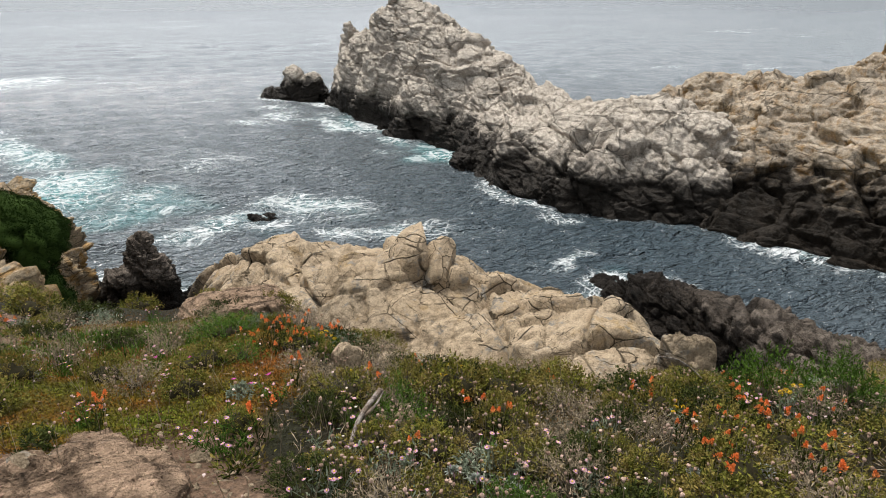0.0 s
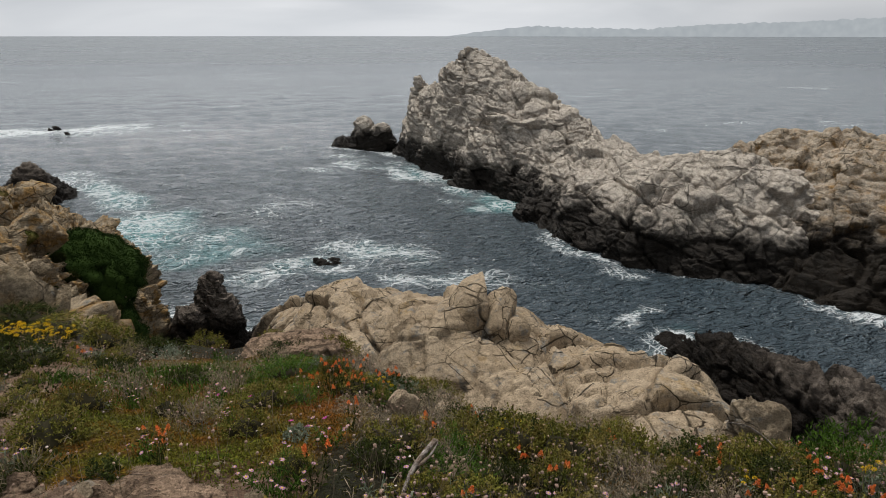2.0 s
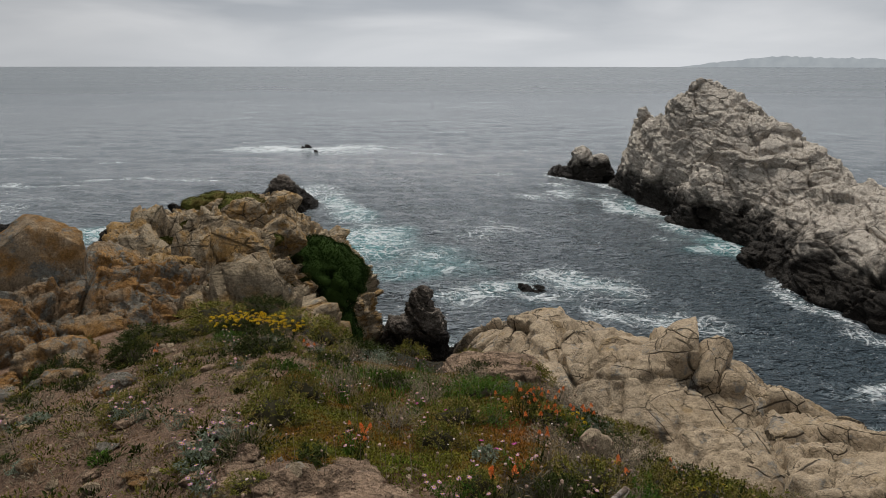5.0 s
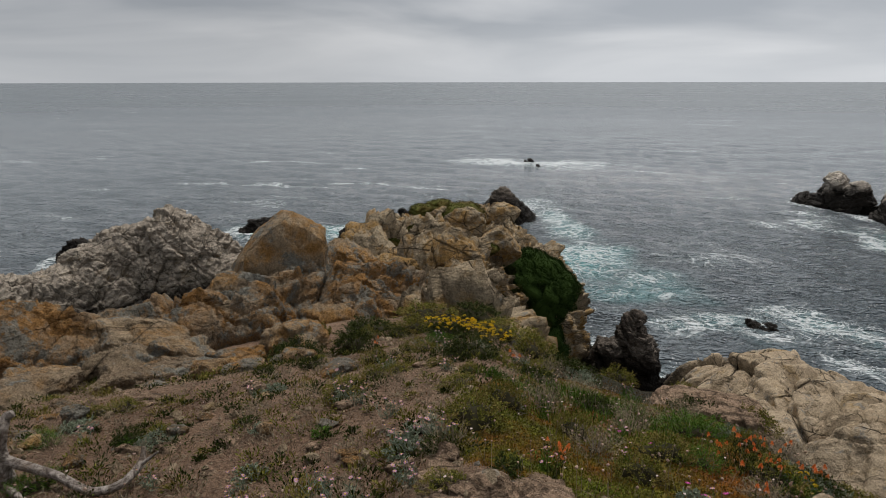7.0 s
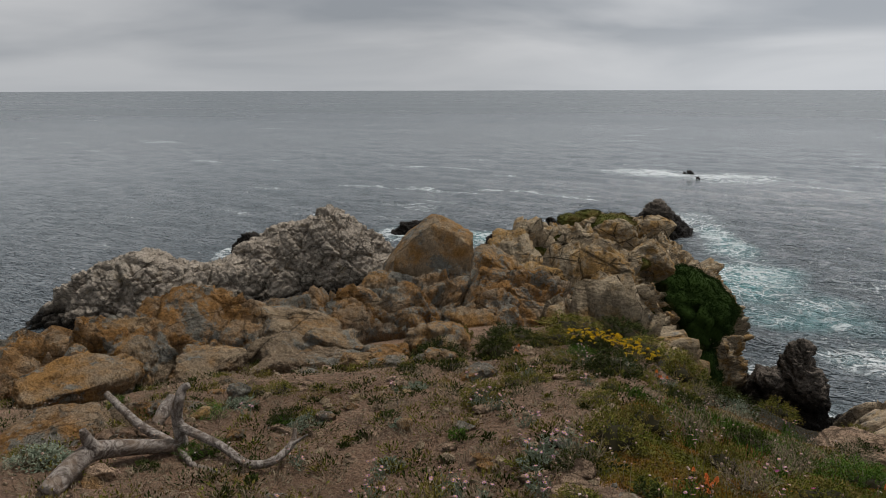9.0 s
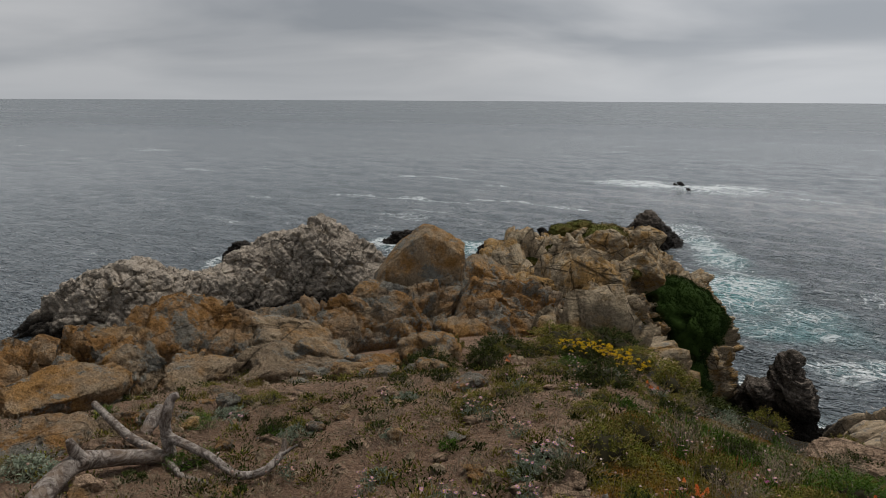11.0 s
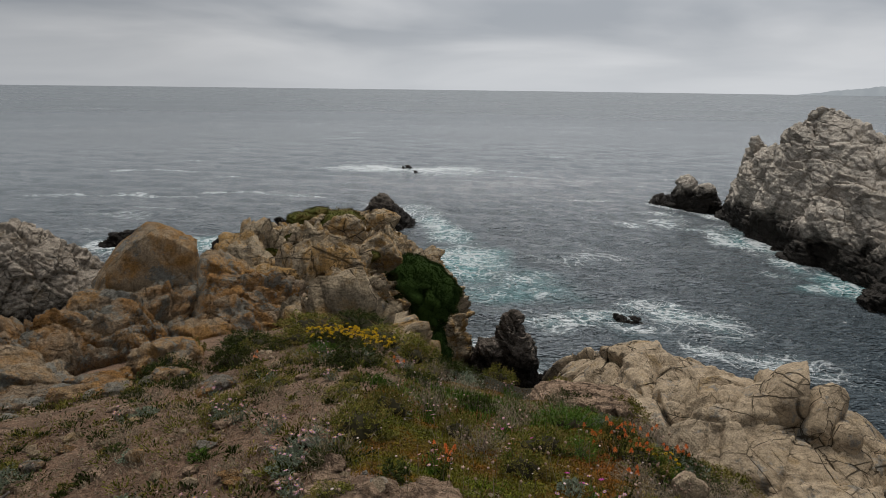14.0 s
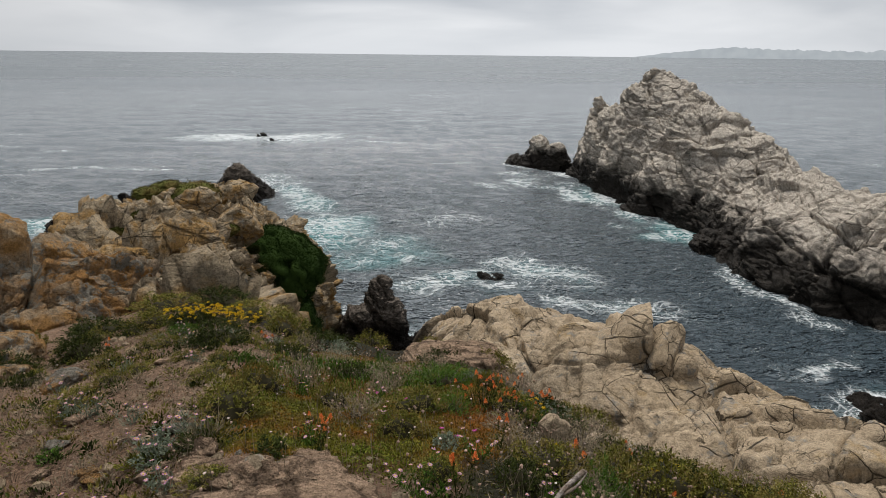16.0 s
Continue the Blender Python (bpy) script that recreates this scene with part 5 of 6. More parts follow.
# shrubs that stand out: kind, x, y, width, height factor
for row in (("dark", 1.6, 4.7, 0.42, 1.0), ("olive", 1.15, 4.9, 0.36, 0.9), ("olive", 0.35, 10.0, 0.75, 0.7), ("olive", 1.35, 9.8, 0.6, 0.7), ("olive", 1.85, 3.1, 0.62, 1.0),
            ("olive", 2.15, 2.95, 0.6, 0.9), ("olive", 2.6, 2.85, 0.6, 0.9), ("dark", 1.3, 2.45, 0.34, 0.9), ("olive", 1.75, 2.4, 0.45, 0.9), ("olive", 2.65, 2.1, 0.5, 1.0),
            ("bright", 3.6, 2.05, 0.75, 1.1), ("bright", 3.95, 1.75, 0.6, 1.0), ("dark", 2.25, 2.05, 0.42, 0.8), ("dark", 1.7, 1.7, 0.42, 0.8), ("olive", 1.8, 1.42, 0.4, 0.8),
            ("dark", 0.55, 2.1, 0.4, 0.7), ("olive", 0.42, 2.85, 0.34, 0.7), ("dark", 1.9, 4.1, 0.4, 0.9), ("dry", 1.5, 3.5, 0.4, 0.9), ("olive", 3.1, 2.2, 0.5, 0.9),
            ("bright", 1.3, 4.15, 0.4, 0.9), ("bright", 0.7, 4.1, 0.38, 0.7), ("dry", 1.25, 2.85, 0.4, 1.0), ("dry", 2.35, 2.55, 0.45, 0.9)):
    shrub(row[0], row[1], row[2], row[3], row[4], "among wildflowers")
for row in (("dark", -5.4, 6.8, 0.55, 0.8), ("dark", -6.15, 6.5, 0.45, 0.8), ("dark", -4.0, 7.5, 0.9, 0.8), ("dark", -3.2, 7.7, 0.7, 0.9), ("olive", -2.1, 4.75, 0.5, 0.7),
            ("dark", -1.35, 6.3, 0.75, 0.6), ("olive", -2.6, 8.6, 0.9, 0.58), ("dark", -2.0, 8.2, 0.8, 0.58), ("olive", -1.6, 9.6, 1.0, 0.58), ("olive", -0.75, 6.9, 0.6, 0.6),
            ("bright", -3.7, 3.15, 0.4, 0.6), ("bright", -4.4, 3.85, 0.38, 0.5), ("olive", -4.3, 4.7, 0.35, 0.7), ("dark", -3.7, 4.05, 0.35, 0.8), ("dark", -6.9, 4.9, 0.45, 0.7),
            ("olive", -2.4, 6.4, 0.45, 0.8), ("dark", -3.0, 6.05, 0.4, 0.8), ("olive", -1.1, 4.8, 0.4, 0.6), ("dark", -3.6, 9.2, 1.0, 0.58), ("olive", -2.9, 10.3, 1.1, 0.58),
            ("dark", -2.2, 11.2, 1.2, 0.58), ("olive", -1.4, 10.8, 1.1, 0.55), ("olive", -4.6, 9.4, 0.7, 0.9), ("dark", -0.4, 8.2, 0.9, 0.7), ("olive", -0.9, 8.9, 0.9, 0.8)):
    shrub(row[0], row[1], row[2], row[3], row[4], "beside the sandy path")
for x, y, w in ((-4.39, 4.2, 0.36), (-3.45, 4.05, 0.34), (-2.49, 4.1, 0.22), (-2.21, 3.45, 0.26), (-4.55, 2.4, 0.5), (-1.09, 3.63, 0.25), (1.35, 2.0, 0.3), (0.55, 3.3, 0.26)):
    shrub("grey", x, y, w, 0.7, "on bare sand")

for kind, x, y, w in (("olive", -3.58, 9.87, 0.54), ("dark", -2.74, 8.26, 0.41), ("olive", -3.42, 8.76, 0.49), ("olive", -2.58, 8.73, 0.47), ("bright", -1.90, 7.25, 0.42), ("dark", -1.46, 6.33, 0.42), ("olive", -1.46, 5.61, 0.28), ("grey", -1.32, 6.88, 0.30), ("olive", -1.08, 6.71, 0.35), ("dark", -0.84, 6.75, 0.29), ("olive", -1.11, 5.39, 0.33), ("olive", -2.14, 6.77, 0.31), ("bright", -0.93, 5.42, 0.24), ("dark", -3.98, 9.82, 0.46), ("olive", -1.91, 6.74, 0.36), ("grey", -0.65, 7.07, 0.28), ("olive", -0.39, 6.99, 0.24), ("dark", 0.00, 7.90, 0.31), ("olive", -0.65, 5.86, 0.23)):
    shrub(kind, x, y, w, 0.75, "at the brow of the slope")

# the close heath on the sunny side, and tufts on the sand
taken = []
for _ in range(2600):
    az, h = plant_rng.uniform(-12, 70), math.sqrt(plant_rng.uniform(1.7 ** 2, 8.2 ** 2))
    x, y = polar(az, h)
    if (0.2 < x < 2.0 and 6.7 < y < 9.6) or (x < 0.15 and y < 3.6) or float(cover(np.array([x]), np.array([y]))[0]) < 0.72 or (float(mat_zone(np.array([x]), np.array([y]))[0]) > 0.25 and plant_rng.random() < 0.88):
        continue
    if any((x - a) ** 2 + (y - b) ** 2 < (0.2 + 0.03 * h) ** 2 for a, b in taken):
        continue
    taken.append((x, y))
    shrub(plant_rng.choices(("olive", "dark", "dry", "bright", "grey"), (42, 22, 26, 6, 4))[0], x, y, plant_rng.uniform(0.30, 0.56) * (0.85 + 0.05 * h), plant_rng.uniform(0.65, 0.95), "in close heath")
    if len(taken) >= 165:
        break
sparse = 0
while sparse < 66:
    az, h = plant_rng.uniform(-64, -6), math.sqrt(plant_rng.uniform(2.6 ** 2, 8.5 ** 2))
    x, y = polar(az, h)
    if plant_rng.random() < 0.35 + 0.5 * (az > -28):
        shrub(plant_rng.choices(("olive", "dark", "dry", "bright", "grey"), (34, 20, 28, 8, 10))[0], x, y, plant_rng.uniform(0.12, 0.32), plant_rng.uniform(0.5, 0.8), "scattered on sand")
        sparse += 1


# ---- ground cover, past counting
def scatter(n, inside, seed, near=1.6, far=9.0, az=(-66, 72)):
    """Points on the slope that inside(x, y) keeps, denser near the eye."""
    rng = np.random.RandomState(seed)
    a = np.radians(rng.uniform(*az, n * 4))
    h = near + (far - near) * rng.rand(n * 4) ** 1.25
    x, y = np.sin(a) * h, np.cos(a) * h
    keep = np.where(rng.rand(n * 4) < inside(x, y))[0][:n]
    x, y = x[keep], y[keep]
    return np.stack([x, y, ground_z(x, y)], 1), rng


P, rng = scatter(125000, mat_zone, 302, 2.6, 8.4, (-14, 24))
way = rng.normal(size=P.shape) * 0.8 + np.array((0, 0, 0.6))
L = rng.uniform(0.014, 0.034, len(P))
tagged(new("ice_plant_mat", grid_mesh("ice_plant_mat", *leaves(P - np.array((0, 0, 0.01)), way, L, L * 0.26, rng, 0.6), LEAF_ICE, flat=True)),
       "ice plant mat in green, yellow and rust red", "ground cover", kind="stuff")



def clumps(x, y):
    """Low plants stand in patches on the sand and close up in the heath."""
    n = fbm(np.stack([x, y, 0 * x], 1) / 0.55, 4, 309)
    return np.maximum(smooth(0.45, 0.9, cover(x, y)), 0.8 * smooth(-0.08, 0.3, n)) * (1 - np.exp(-(((x + 0.34) / 0.5) ** 2 + ((y - 2.72) / 0.75) ** 2) ** 2))


P, rng = scatter(76000, clumps, 303, 1.6, 9.5)
way = rng.normal(size=P.shape) * 0.7 + np.array((0, 0, 0.8))
L = rng.uniform(0.010, 0.030, len(P))
tagged(new("low_herbs", grid_mesh("low_herbs", *leaves(P, way, L, L * 0.3, rng), LEAF_HERB, flat=True)), "low olive-green herbs covering the soil", "ground cover", kind="stuff")

P, rng = scatter(14000, lambda x, y: (0.1 + 0.9 * clumps(x, y)) * (1 - 0.9 * mat_zone(x, y)), 304, 1.6, 8.5)
way = rng.normal(size=P.shape) * np.array((0.7, 0.7, 0.3)) + np.array((0, 0, 0.5))
L = rng.uniform(0.03, 0.10, len(P))
tagged(new("dry_grass", grid_mesh("dry_grass", *leaves(P, way, L, 0.005, rng), GRASS_DRY, flat=True)), "dry straw-coloured stems and grass blades", "grass", kind="stuff")

green = lambda x, y: np.exp(-(((x - 0.0) / 0.7) ** 2 + ((y - 5.7) / 0.75) ** 2) * 1.2)
P, rng = scatter(4600, green, 305, 3.5, 8.0, (-16, 16))
way = rng.normal(size=P.shape) * np.array((0.45, 0.45, 0.2)) + np.array((0, 0, 1.0))
L = rng.uniform(0.05, 0.12, len(P))
tagged(new("green_grass", grid_mesh("green_grass", *leaves(P, way, L, 0.010, rng), LEAF_BRIGHT, flat=True)), "tall fresh green grass blades", "grass", kind="stuff")

# small tufts on the sand, too many to count
C, rng = scatter(720, lambda x, y: smooth(0.95, 0.5, cover(x, y)) * (np.hypot(x + 0.34, y - 2.72) > 0.7), 311, 2.2, 9.5, (-66, 10))
R = rng.uniform(0.025, 0.10, (720, 1, 1)) * np.array((1, 1, 0.55))
for words, leaf_mat, pick, L, W in (("small olive tufts on the sand", LEAF_OLIVE, slice(0, 300), 0.030, 0.4), ("small dark-green tufts on the sand", LEAF_DARK, slice(300, 500), 0.034, 0.4),
                                    ("small grey-brown twiggy tufts on the sand", GRASS_DRY, slice(500, 720), 0.06, 0.08)):
    c, r = C[pick], R[pick]
    d = np.abs(rng.normal(size=(len(c), 80, 3))) * np.array((1, 1, 1)) * np.where(rng.rand(len(c), 80, 3) < 0.5, -1, 1)
    d[..., 2] = np.abs(d[..., 2])
    pos = (c[:, None] + d * r * 0.8).reshape(-1, 3)
    way = (d + np.array((0, 0, 0.5))).reshape(-1, 3) + rng.normal(size=pos.shape) * 0.5
    size = L * rng.uniform(0.5, 1.3, len(pos))
    tagged(new("sand_tufts", grid_mesh("sand_tufts", *leaves(pos, way, size, size * W, rng), leaf_mat, flat=True)), words, "tufts", kind="stuff")

# pebbles on the sand
bv, bf = ball(1)
P, rng = scatter(3200, lambda x, y: smooth(0.8, 0.3, cover(x, y)), 306, 2.0, 9.0, (-66, 12))
S = rng.uniform(0.004, 0.02, (len(P), 1, 1)) * rng.uniform(0.6, 1.3, (len(P), 1, 3)) * (1 + 2.0 * (rng.rand(len(P), 1, 1) > 0.94))
v = (bv[None] * (1 + 0.25 * rng.normal(size=(len(P), len(bv), 1))) * S + P[:, None]).reshape(-1, 3)
f = (bf[None] + (np.arange(len(P)) * len(bv))[:, None, None]).reshape(-1, 3)
tagged(new("pebbles", grid_mesh("pebbles", v, f, GRANITE, flat=True)), "small tan pebbles strewn on the sand", "pebbles", kind="stuff")

# spent round flower heads on thin stalks
P, rng = scatter(2100, lambda x, y: 0.25 + 0.75 * smooth(0.4, 0.9, cover(x, y)) * (1 - 0.75 * mat_zone(x, y)), 307, 1.7, 7.5)
top = P + rng.normal(size=P.shape) * np.array((0.03, 0.03, 0)) + np.stack([0 * P[:, 0], 0 * P[:, 0], rng.uniform(0.10, 0.24, len(P))], 1)
tagged(new("flower_stalks", grid_mesh("flower_stalks", *stalks(P, top, 0.0016), GRASS_DRY, flat=True)), "thin dry stalks of spent flowers", "stalks", kind="stuff")
S = rng.uniform(0.004, 0.0105, (len(P), 1, 1))
v = (bv[None] * (1 + 0.15 * rng.normal(size=(len(P), len(bv), 1))) * S + top[:, None]).reshape(-1, 3)
f = (bf[None] + (np.arange(len(P)) * len(bv))[:, None, None]).reshape(-1, 3)
tagged(new("spent_flower_heads", grid_mesh("spent_flower_heads", v, f, HEAD_BROWN, flat=True)), "round pinkish-brown spent flower heads", "flower heads", kind="stuff")
P, rng = scatter(260, lambda x, y: 0.2 + 0.8 * smooth(0.25, 0.8, cover(x, y)), 308, 1.7, 8.5)
P[:, 2] += rng.uniform(0.06, 0.16, len(P))
S = rng.uniform(0.005, 0.009, (len(P), 1, 1)) * np.array((1, 1, 0.5))
v = (bv[None] * (1 + 0.2 * rng.normal(size=(len(P), len(bv), 1))) * S + P[:, None]).reshape(-1, 3)
f = (bf[None] + (np.arange(len(P)) * len(bv))[:, None, None]).reshape(-1, 3)
tagged(new("small_blossoms", grid_mesh("small_blossoms", v, f, PETAL_WHITE, flat=True)), "tiny pale pink blossoms in the heath", "blossoms", kind="stuff")


# ---- flowering plants
def spike_mesh(seed, mat):
    """A paintbrush head: bracts round a short upright spike."""
    rng = np.random.RandomState(seed)
    n = 34
    t = np.linspace(0, 1, n)
    a = np.arange(n) * 2.4
    r = 0.007 * (1 - t) + 0.002
    pos = np.stack([np.cos(a) * r, np.sin(a) * r, t * 0.045], 1)
    way = np.stack([np.cos(a), np.sin(a), 0.8 + 1.8 * t], 1) + rng.normal(size=(n, 3)) * 0.2
    return grid_mesh("flower_head", *leaves(pos, way, 0.024 * (1 - 0.4 * t), 0.011, rng), mat, flat=True)


def daisy_mesh(seed):
    rng = np.random.RandomState(seed)
    n = 16
    a = np.linspace(0, 2 * np.pi, n, endpoint=False) + rng.rand(n) * 0.1
    pos = np.stack([np.cos(a) * 0.004, np.sin(a) * 0.004, 0 * a], 1)
    way = np.stack([np.cos(a), np.sin(a), 0.12 + 0 * a], 1)
    return grid_mesh("flower_head", *leaves(pos, way, 0.017, 0.0075, rng, 0.05), PETAL_PINK, flat=True)


def eye_mesh():
    v, f = ball(2)
    return grid_mesh("centre", v * np.array((0.006, 0.006, 0.004)), f, PETAL_YELLOW)


def yellow_mesh(seed):
    rng = np.random.RandomState(seed)
    n = 46
    a = rng.rand(n) * 2 * np.pi
    r = np.sqrt(rng.rand(n)) * 0.022
    pos = np.stack([np.cos(a) * r, np.sin(a) * r, 0.012 * (1 - (r / 0.022) ** 2)], 1)
    return grid_mesh("flower_head", *leaves(pos, rng.normal(size=(n, 3)) * 0.5 + np.array((0, 0, 0.7)), 0.011, 0.007, rng), PETAL_YELLOW, flat=True)


SPIKES = [spike_mesh(401 + k, PETAL_ORANGE) for k in range(3)]
DAISIES = [daisy_mesh(411 + k) for k in range(3)]
EYE_DISC = eye_mesh()
YELLOWS = [yellow_mesh(421 + k) for k in range(3)]


def flower_plant(name, label, x, y, heads, spread, tall, meshes, leaf_mat, group, eye=False, size=1.0):
    """Stems with leaves, and each flower head on its own stem."""
    rng = np.random.RandomState(int(abs(x * 977 + y * 131) * 10) % 100000)
    ob = thing(name, label, "flower", group)
    z0 = float(ground_z(x, y)[0])
    ob.matrix_world = pose(x, y, z0 - 0.01)
    a, r = rng.rand(heads) * 2 * np.pi, np.sqrt(rng.rand(heads)) * spread
    top = np.stack([np.cos(a) * r, np.sin(a) * r, tall * rng.uniform(0.75, 1.1, heads)], 1)
    foot = top * np.array((0.35, 0.35, 0))
    n = heads * 16
    k = rng.randint(0, heads, n)
    pos = foot[k] + (top[k] - foot[k]) * rng.uniform(0.02, 0.85, (n, 1)) + rng.normal(size=(n, 3)) * 0.012
    lv = leaves(pos, rng.normal(size=(n, 3)) * 0.6 + np.array((0, 0, 0.5)), rng.uniform(0.02, 0.05, n), 0.008, rng)
    part("greenery", grid_mesh("greenery", *merge(stalks(foot, top, 0.0025), lv), leaf_mat, flat=True), ob, "green leafy stems")
    for p in top:
        h = part("flower_head", meshes[rng.randint(len(meshes))], ob)
        s = size * rng.uniform(0.5, 0.78)
        h.matrix_basis = pose(*p, rng.uniform(-22, 22), rng.uniform(-22, 22), rng.uniform(0, 360)) @ Matrix.Diagonal((s, s, s, 1))
        if eye:
            part("centre", EYE_DISC, h, "yellow centre").location = (0, 0, 0.002)
    return ob


for x, y, n in ((-0.22, 3.21, 6), (0.98, 4.28, 15), (1.16, 4.38, 15), (1.34, 4.3, 12), (2.21, 4.36, 5), (1.59, 2.48, 4), (1.58, 2.27, 4), (2.62, 2.31, 6), (2.67, 1.62, 7), (2.74, 1.49, 8), (2.15, 1.4, 5),
                (1.91, 1.26, 5), (2.4, 1.04, 7), (4.03, 2.59, 4), (4.3, 2.3, 5), (2.61, 3.06, 3), (0.5, 2.64, 4), (0.85, 3.3, 3), (2.95, 1.85, 4), (3.3, 1.55, 4), (2.55, 1.25, 4), (1.25, 3.1, 3),
                (-0.9, 6.9, 4), (-2.6, 6.8, 3), (2.35, 1.75, 3), (1.1, 2.2, 2)):
    flower_plant("paintbrush_plant", "orange paintbrush flowers on leafy stems", x, y, n, 0.05 + 0.012 * n, 0.2, SPIKES, LEAF_DARK, "paintbrush plants")
for x, y, n in ((0.31, 2.65, 16), (-0.26, 3.43, 9), (3.62, 1.83, 12), (0.68, 3.12, 7), (0.23, 3.81, 7), (0.97, 2.74, 6), (1.47, 2.07, 4), (1.67, 1.86, 5), (0.15, 4.39, 7), (-0.39, 4.47, 8),
                (-1.15, 3.47, 12), (-0.93, 3.56, 12), (-1.85, 4.52, 8), (-2.03, 4.6, 8), (-2.17, 3.28, 6), (-0.59, 4.62, 6), (-0.53, 6.7, 10), (-1.98, 5.54, 7), (2.9, 2.45, 8), (-1.3, 5.3, 6),
                (-2.4, 5.3, 6), (-1.7, 6.6, 6), (-1.5, 3.0, 10), (-1.25, 2.75, 12), (-1.7, 2.6, 12), (-0.95, 3.0, 9), (-2.0, 2.9, 8), (-2.35, 2.55, 10), (-1.45, 4.1, 7), (-0.9, 7.6, 9), (0.4, 8.3, 8), (-0.2, 8.6, 8), (-2.9, 3.3, 6), (-1.9, 7.3, 7), (-4.1, 4.0, 4), (-3.0, 4.9, 5), (3.2, 2.0, 7)):
    flower_plant("daisy_plant", "pale pink seaside daisies on short stems", x, y, n, 0.05 + 0.009 * n, 0.15, DAISIES, LEAF_GREY if x < -0.5 else LEAF_BRIGHT, "daisy plants", True)
for x, y, n in ((0.75, 2.3, 14), (0.95, 2.1, 16), (1.1, 2.35, 12), (0.6, 2.0, 10), (1.3, 1.85, 12), (2.0, 1.95, 9), (2.9, 1.3, 12), (3.05, 1.6, 10), (0.85, 1.75, 9), (1.6, 1.55, 9)):
    flower_plant("daisy_plant", "lavender-pink daisies in a low drift", x, y, n, 0.05 + 0.010 * n, 0.11, DAISIES, LEAF_GREY, "daisy plants", True, 0.85)
for x, y, n in ((1.91, 3.23, 6), (1.33, 4.2, 5), (3.23, 1.72, 5), (1.29, 3.31, 3), (2.46, 1.87, 4), (1.45, 7.0, 6)):
    flower_plant("yellow_flower_plant", "yellow woolly sunflower heads on stems", x, y, n, 0.05 + 0.01 * n, 0.2, YELLOWS, LEAF_GREY, "yellow flower plants")
for x, y, n in ((*polar(-14.6, 8.5), 26), (*polar(-12.6, 8.35), 30), (*polar(-10.8, 8.3), 30), (*polar(-9.4, 8.1), 20)):
    flower_plant("yellow_flower_plant", "broad clump of bright yellow blossoms beside the path", x, y, n, 0.22, 0.24, YELLOWS, LEAF_DARK, "yellow flower plants", False, 1.7)


def rosette_mesh(seed):
    """A dudleya: thick pointed leaves in rings."""
    rng = np.random.RandomState(seed)
    n = 42
    t = np.linspace(0, 1, n)
    a = np.arange(n) * 2.39996
    pos = np.stack([np.cos(a) * 0.006, np.sin(a) * 0.006, 0.01 + 0.012 * t], 1)
    way = np.stack([np.cos(a), np.sin(a), 0.25 + 1.9 * t ** 1.5], 1)
    return grid_mesh("rosette_leaves", *leaves(pos, way, 0.055 * (1 - 0.5 * t), 0.016, rng, 0.3), LEAF_CHALK, flat=True)


ROSETTES = [rosette_mesh(431 + k) for k in range(2)]
for k, (x, y) in enumerate(((1.24, 1.9), (1.19, 2.01), (1.46, 2.05), (2.27, 1.24), (1.95, 1.35), (1.32, 1.72))):
    ob = thing("dudleya", "pale grey-green succulent rosette on soil", "succulent", "succulent rosettes")
    ob.matrix_world = pose(x, y, float(ground_z(x, y)[0]) + 0.03, -18, 12, 50 * k) @ Matrix.Scale(0.8, 4)
    part("rosette_leaves", ROSETTES[k % 2], ob)
    part("stalk", grid_mesh("stalk", *stalks(np.array([[0, 0, -0.05], [0.01, 0, 0]]), np.array([[0.01, 0, 0.01], [0.02, 0.01, 0.05]]), 0.006), PETAL_PINK, flat=True), ob, "reddish stalk")
for k, (x, y) in enumerate(((0.55, 3.55), (0.62, 3.4), (0.75, 3.5), (0.4, 4.3), (0.2, 4.6), (0.9, 5.0))):
    ob = thing("ice_plant_flower", "small magenta flower in the ice plant", "flower", "magenta flowers")
    ob.matrix_world = pose(x, y, float(ground_z(x, y)[0]) + 0.05, -15, 5, 30 * k)
    rr = np.random.RandomState(k)
    a = np.linspace(0, 2 * np.pi, 22, endpoint=False)
    part("petals", grid_mesh("petals", *leaves(np.zeros((22, 3)), np.stack([np.cos(a), np.sin(a), 0.4 + 0 * a], 1), 0.02, 0.004, rr), PETAL_MAGENTA, flat=True), ob)


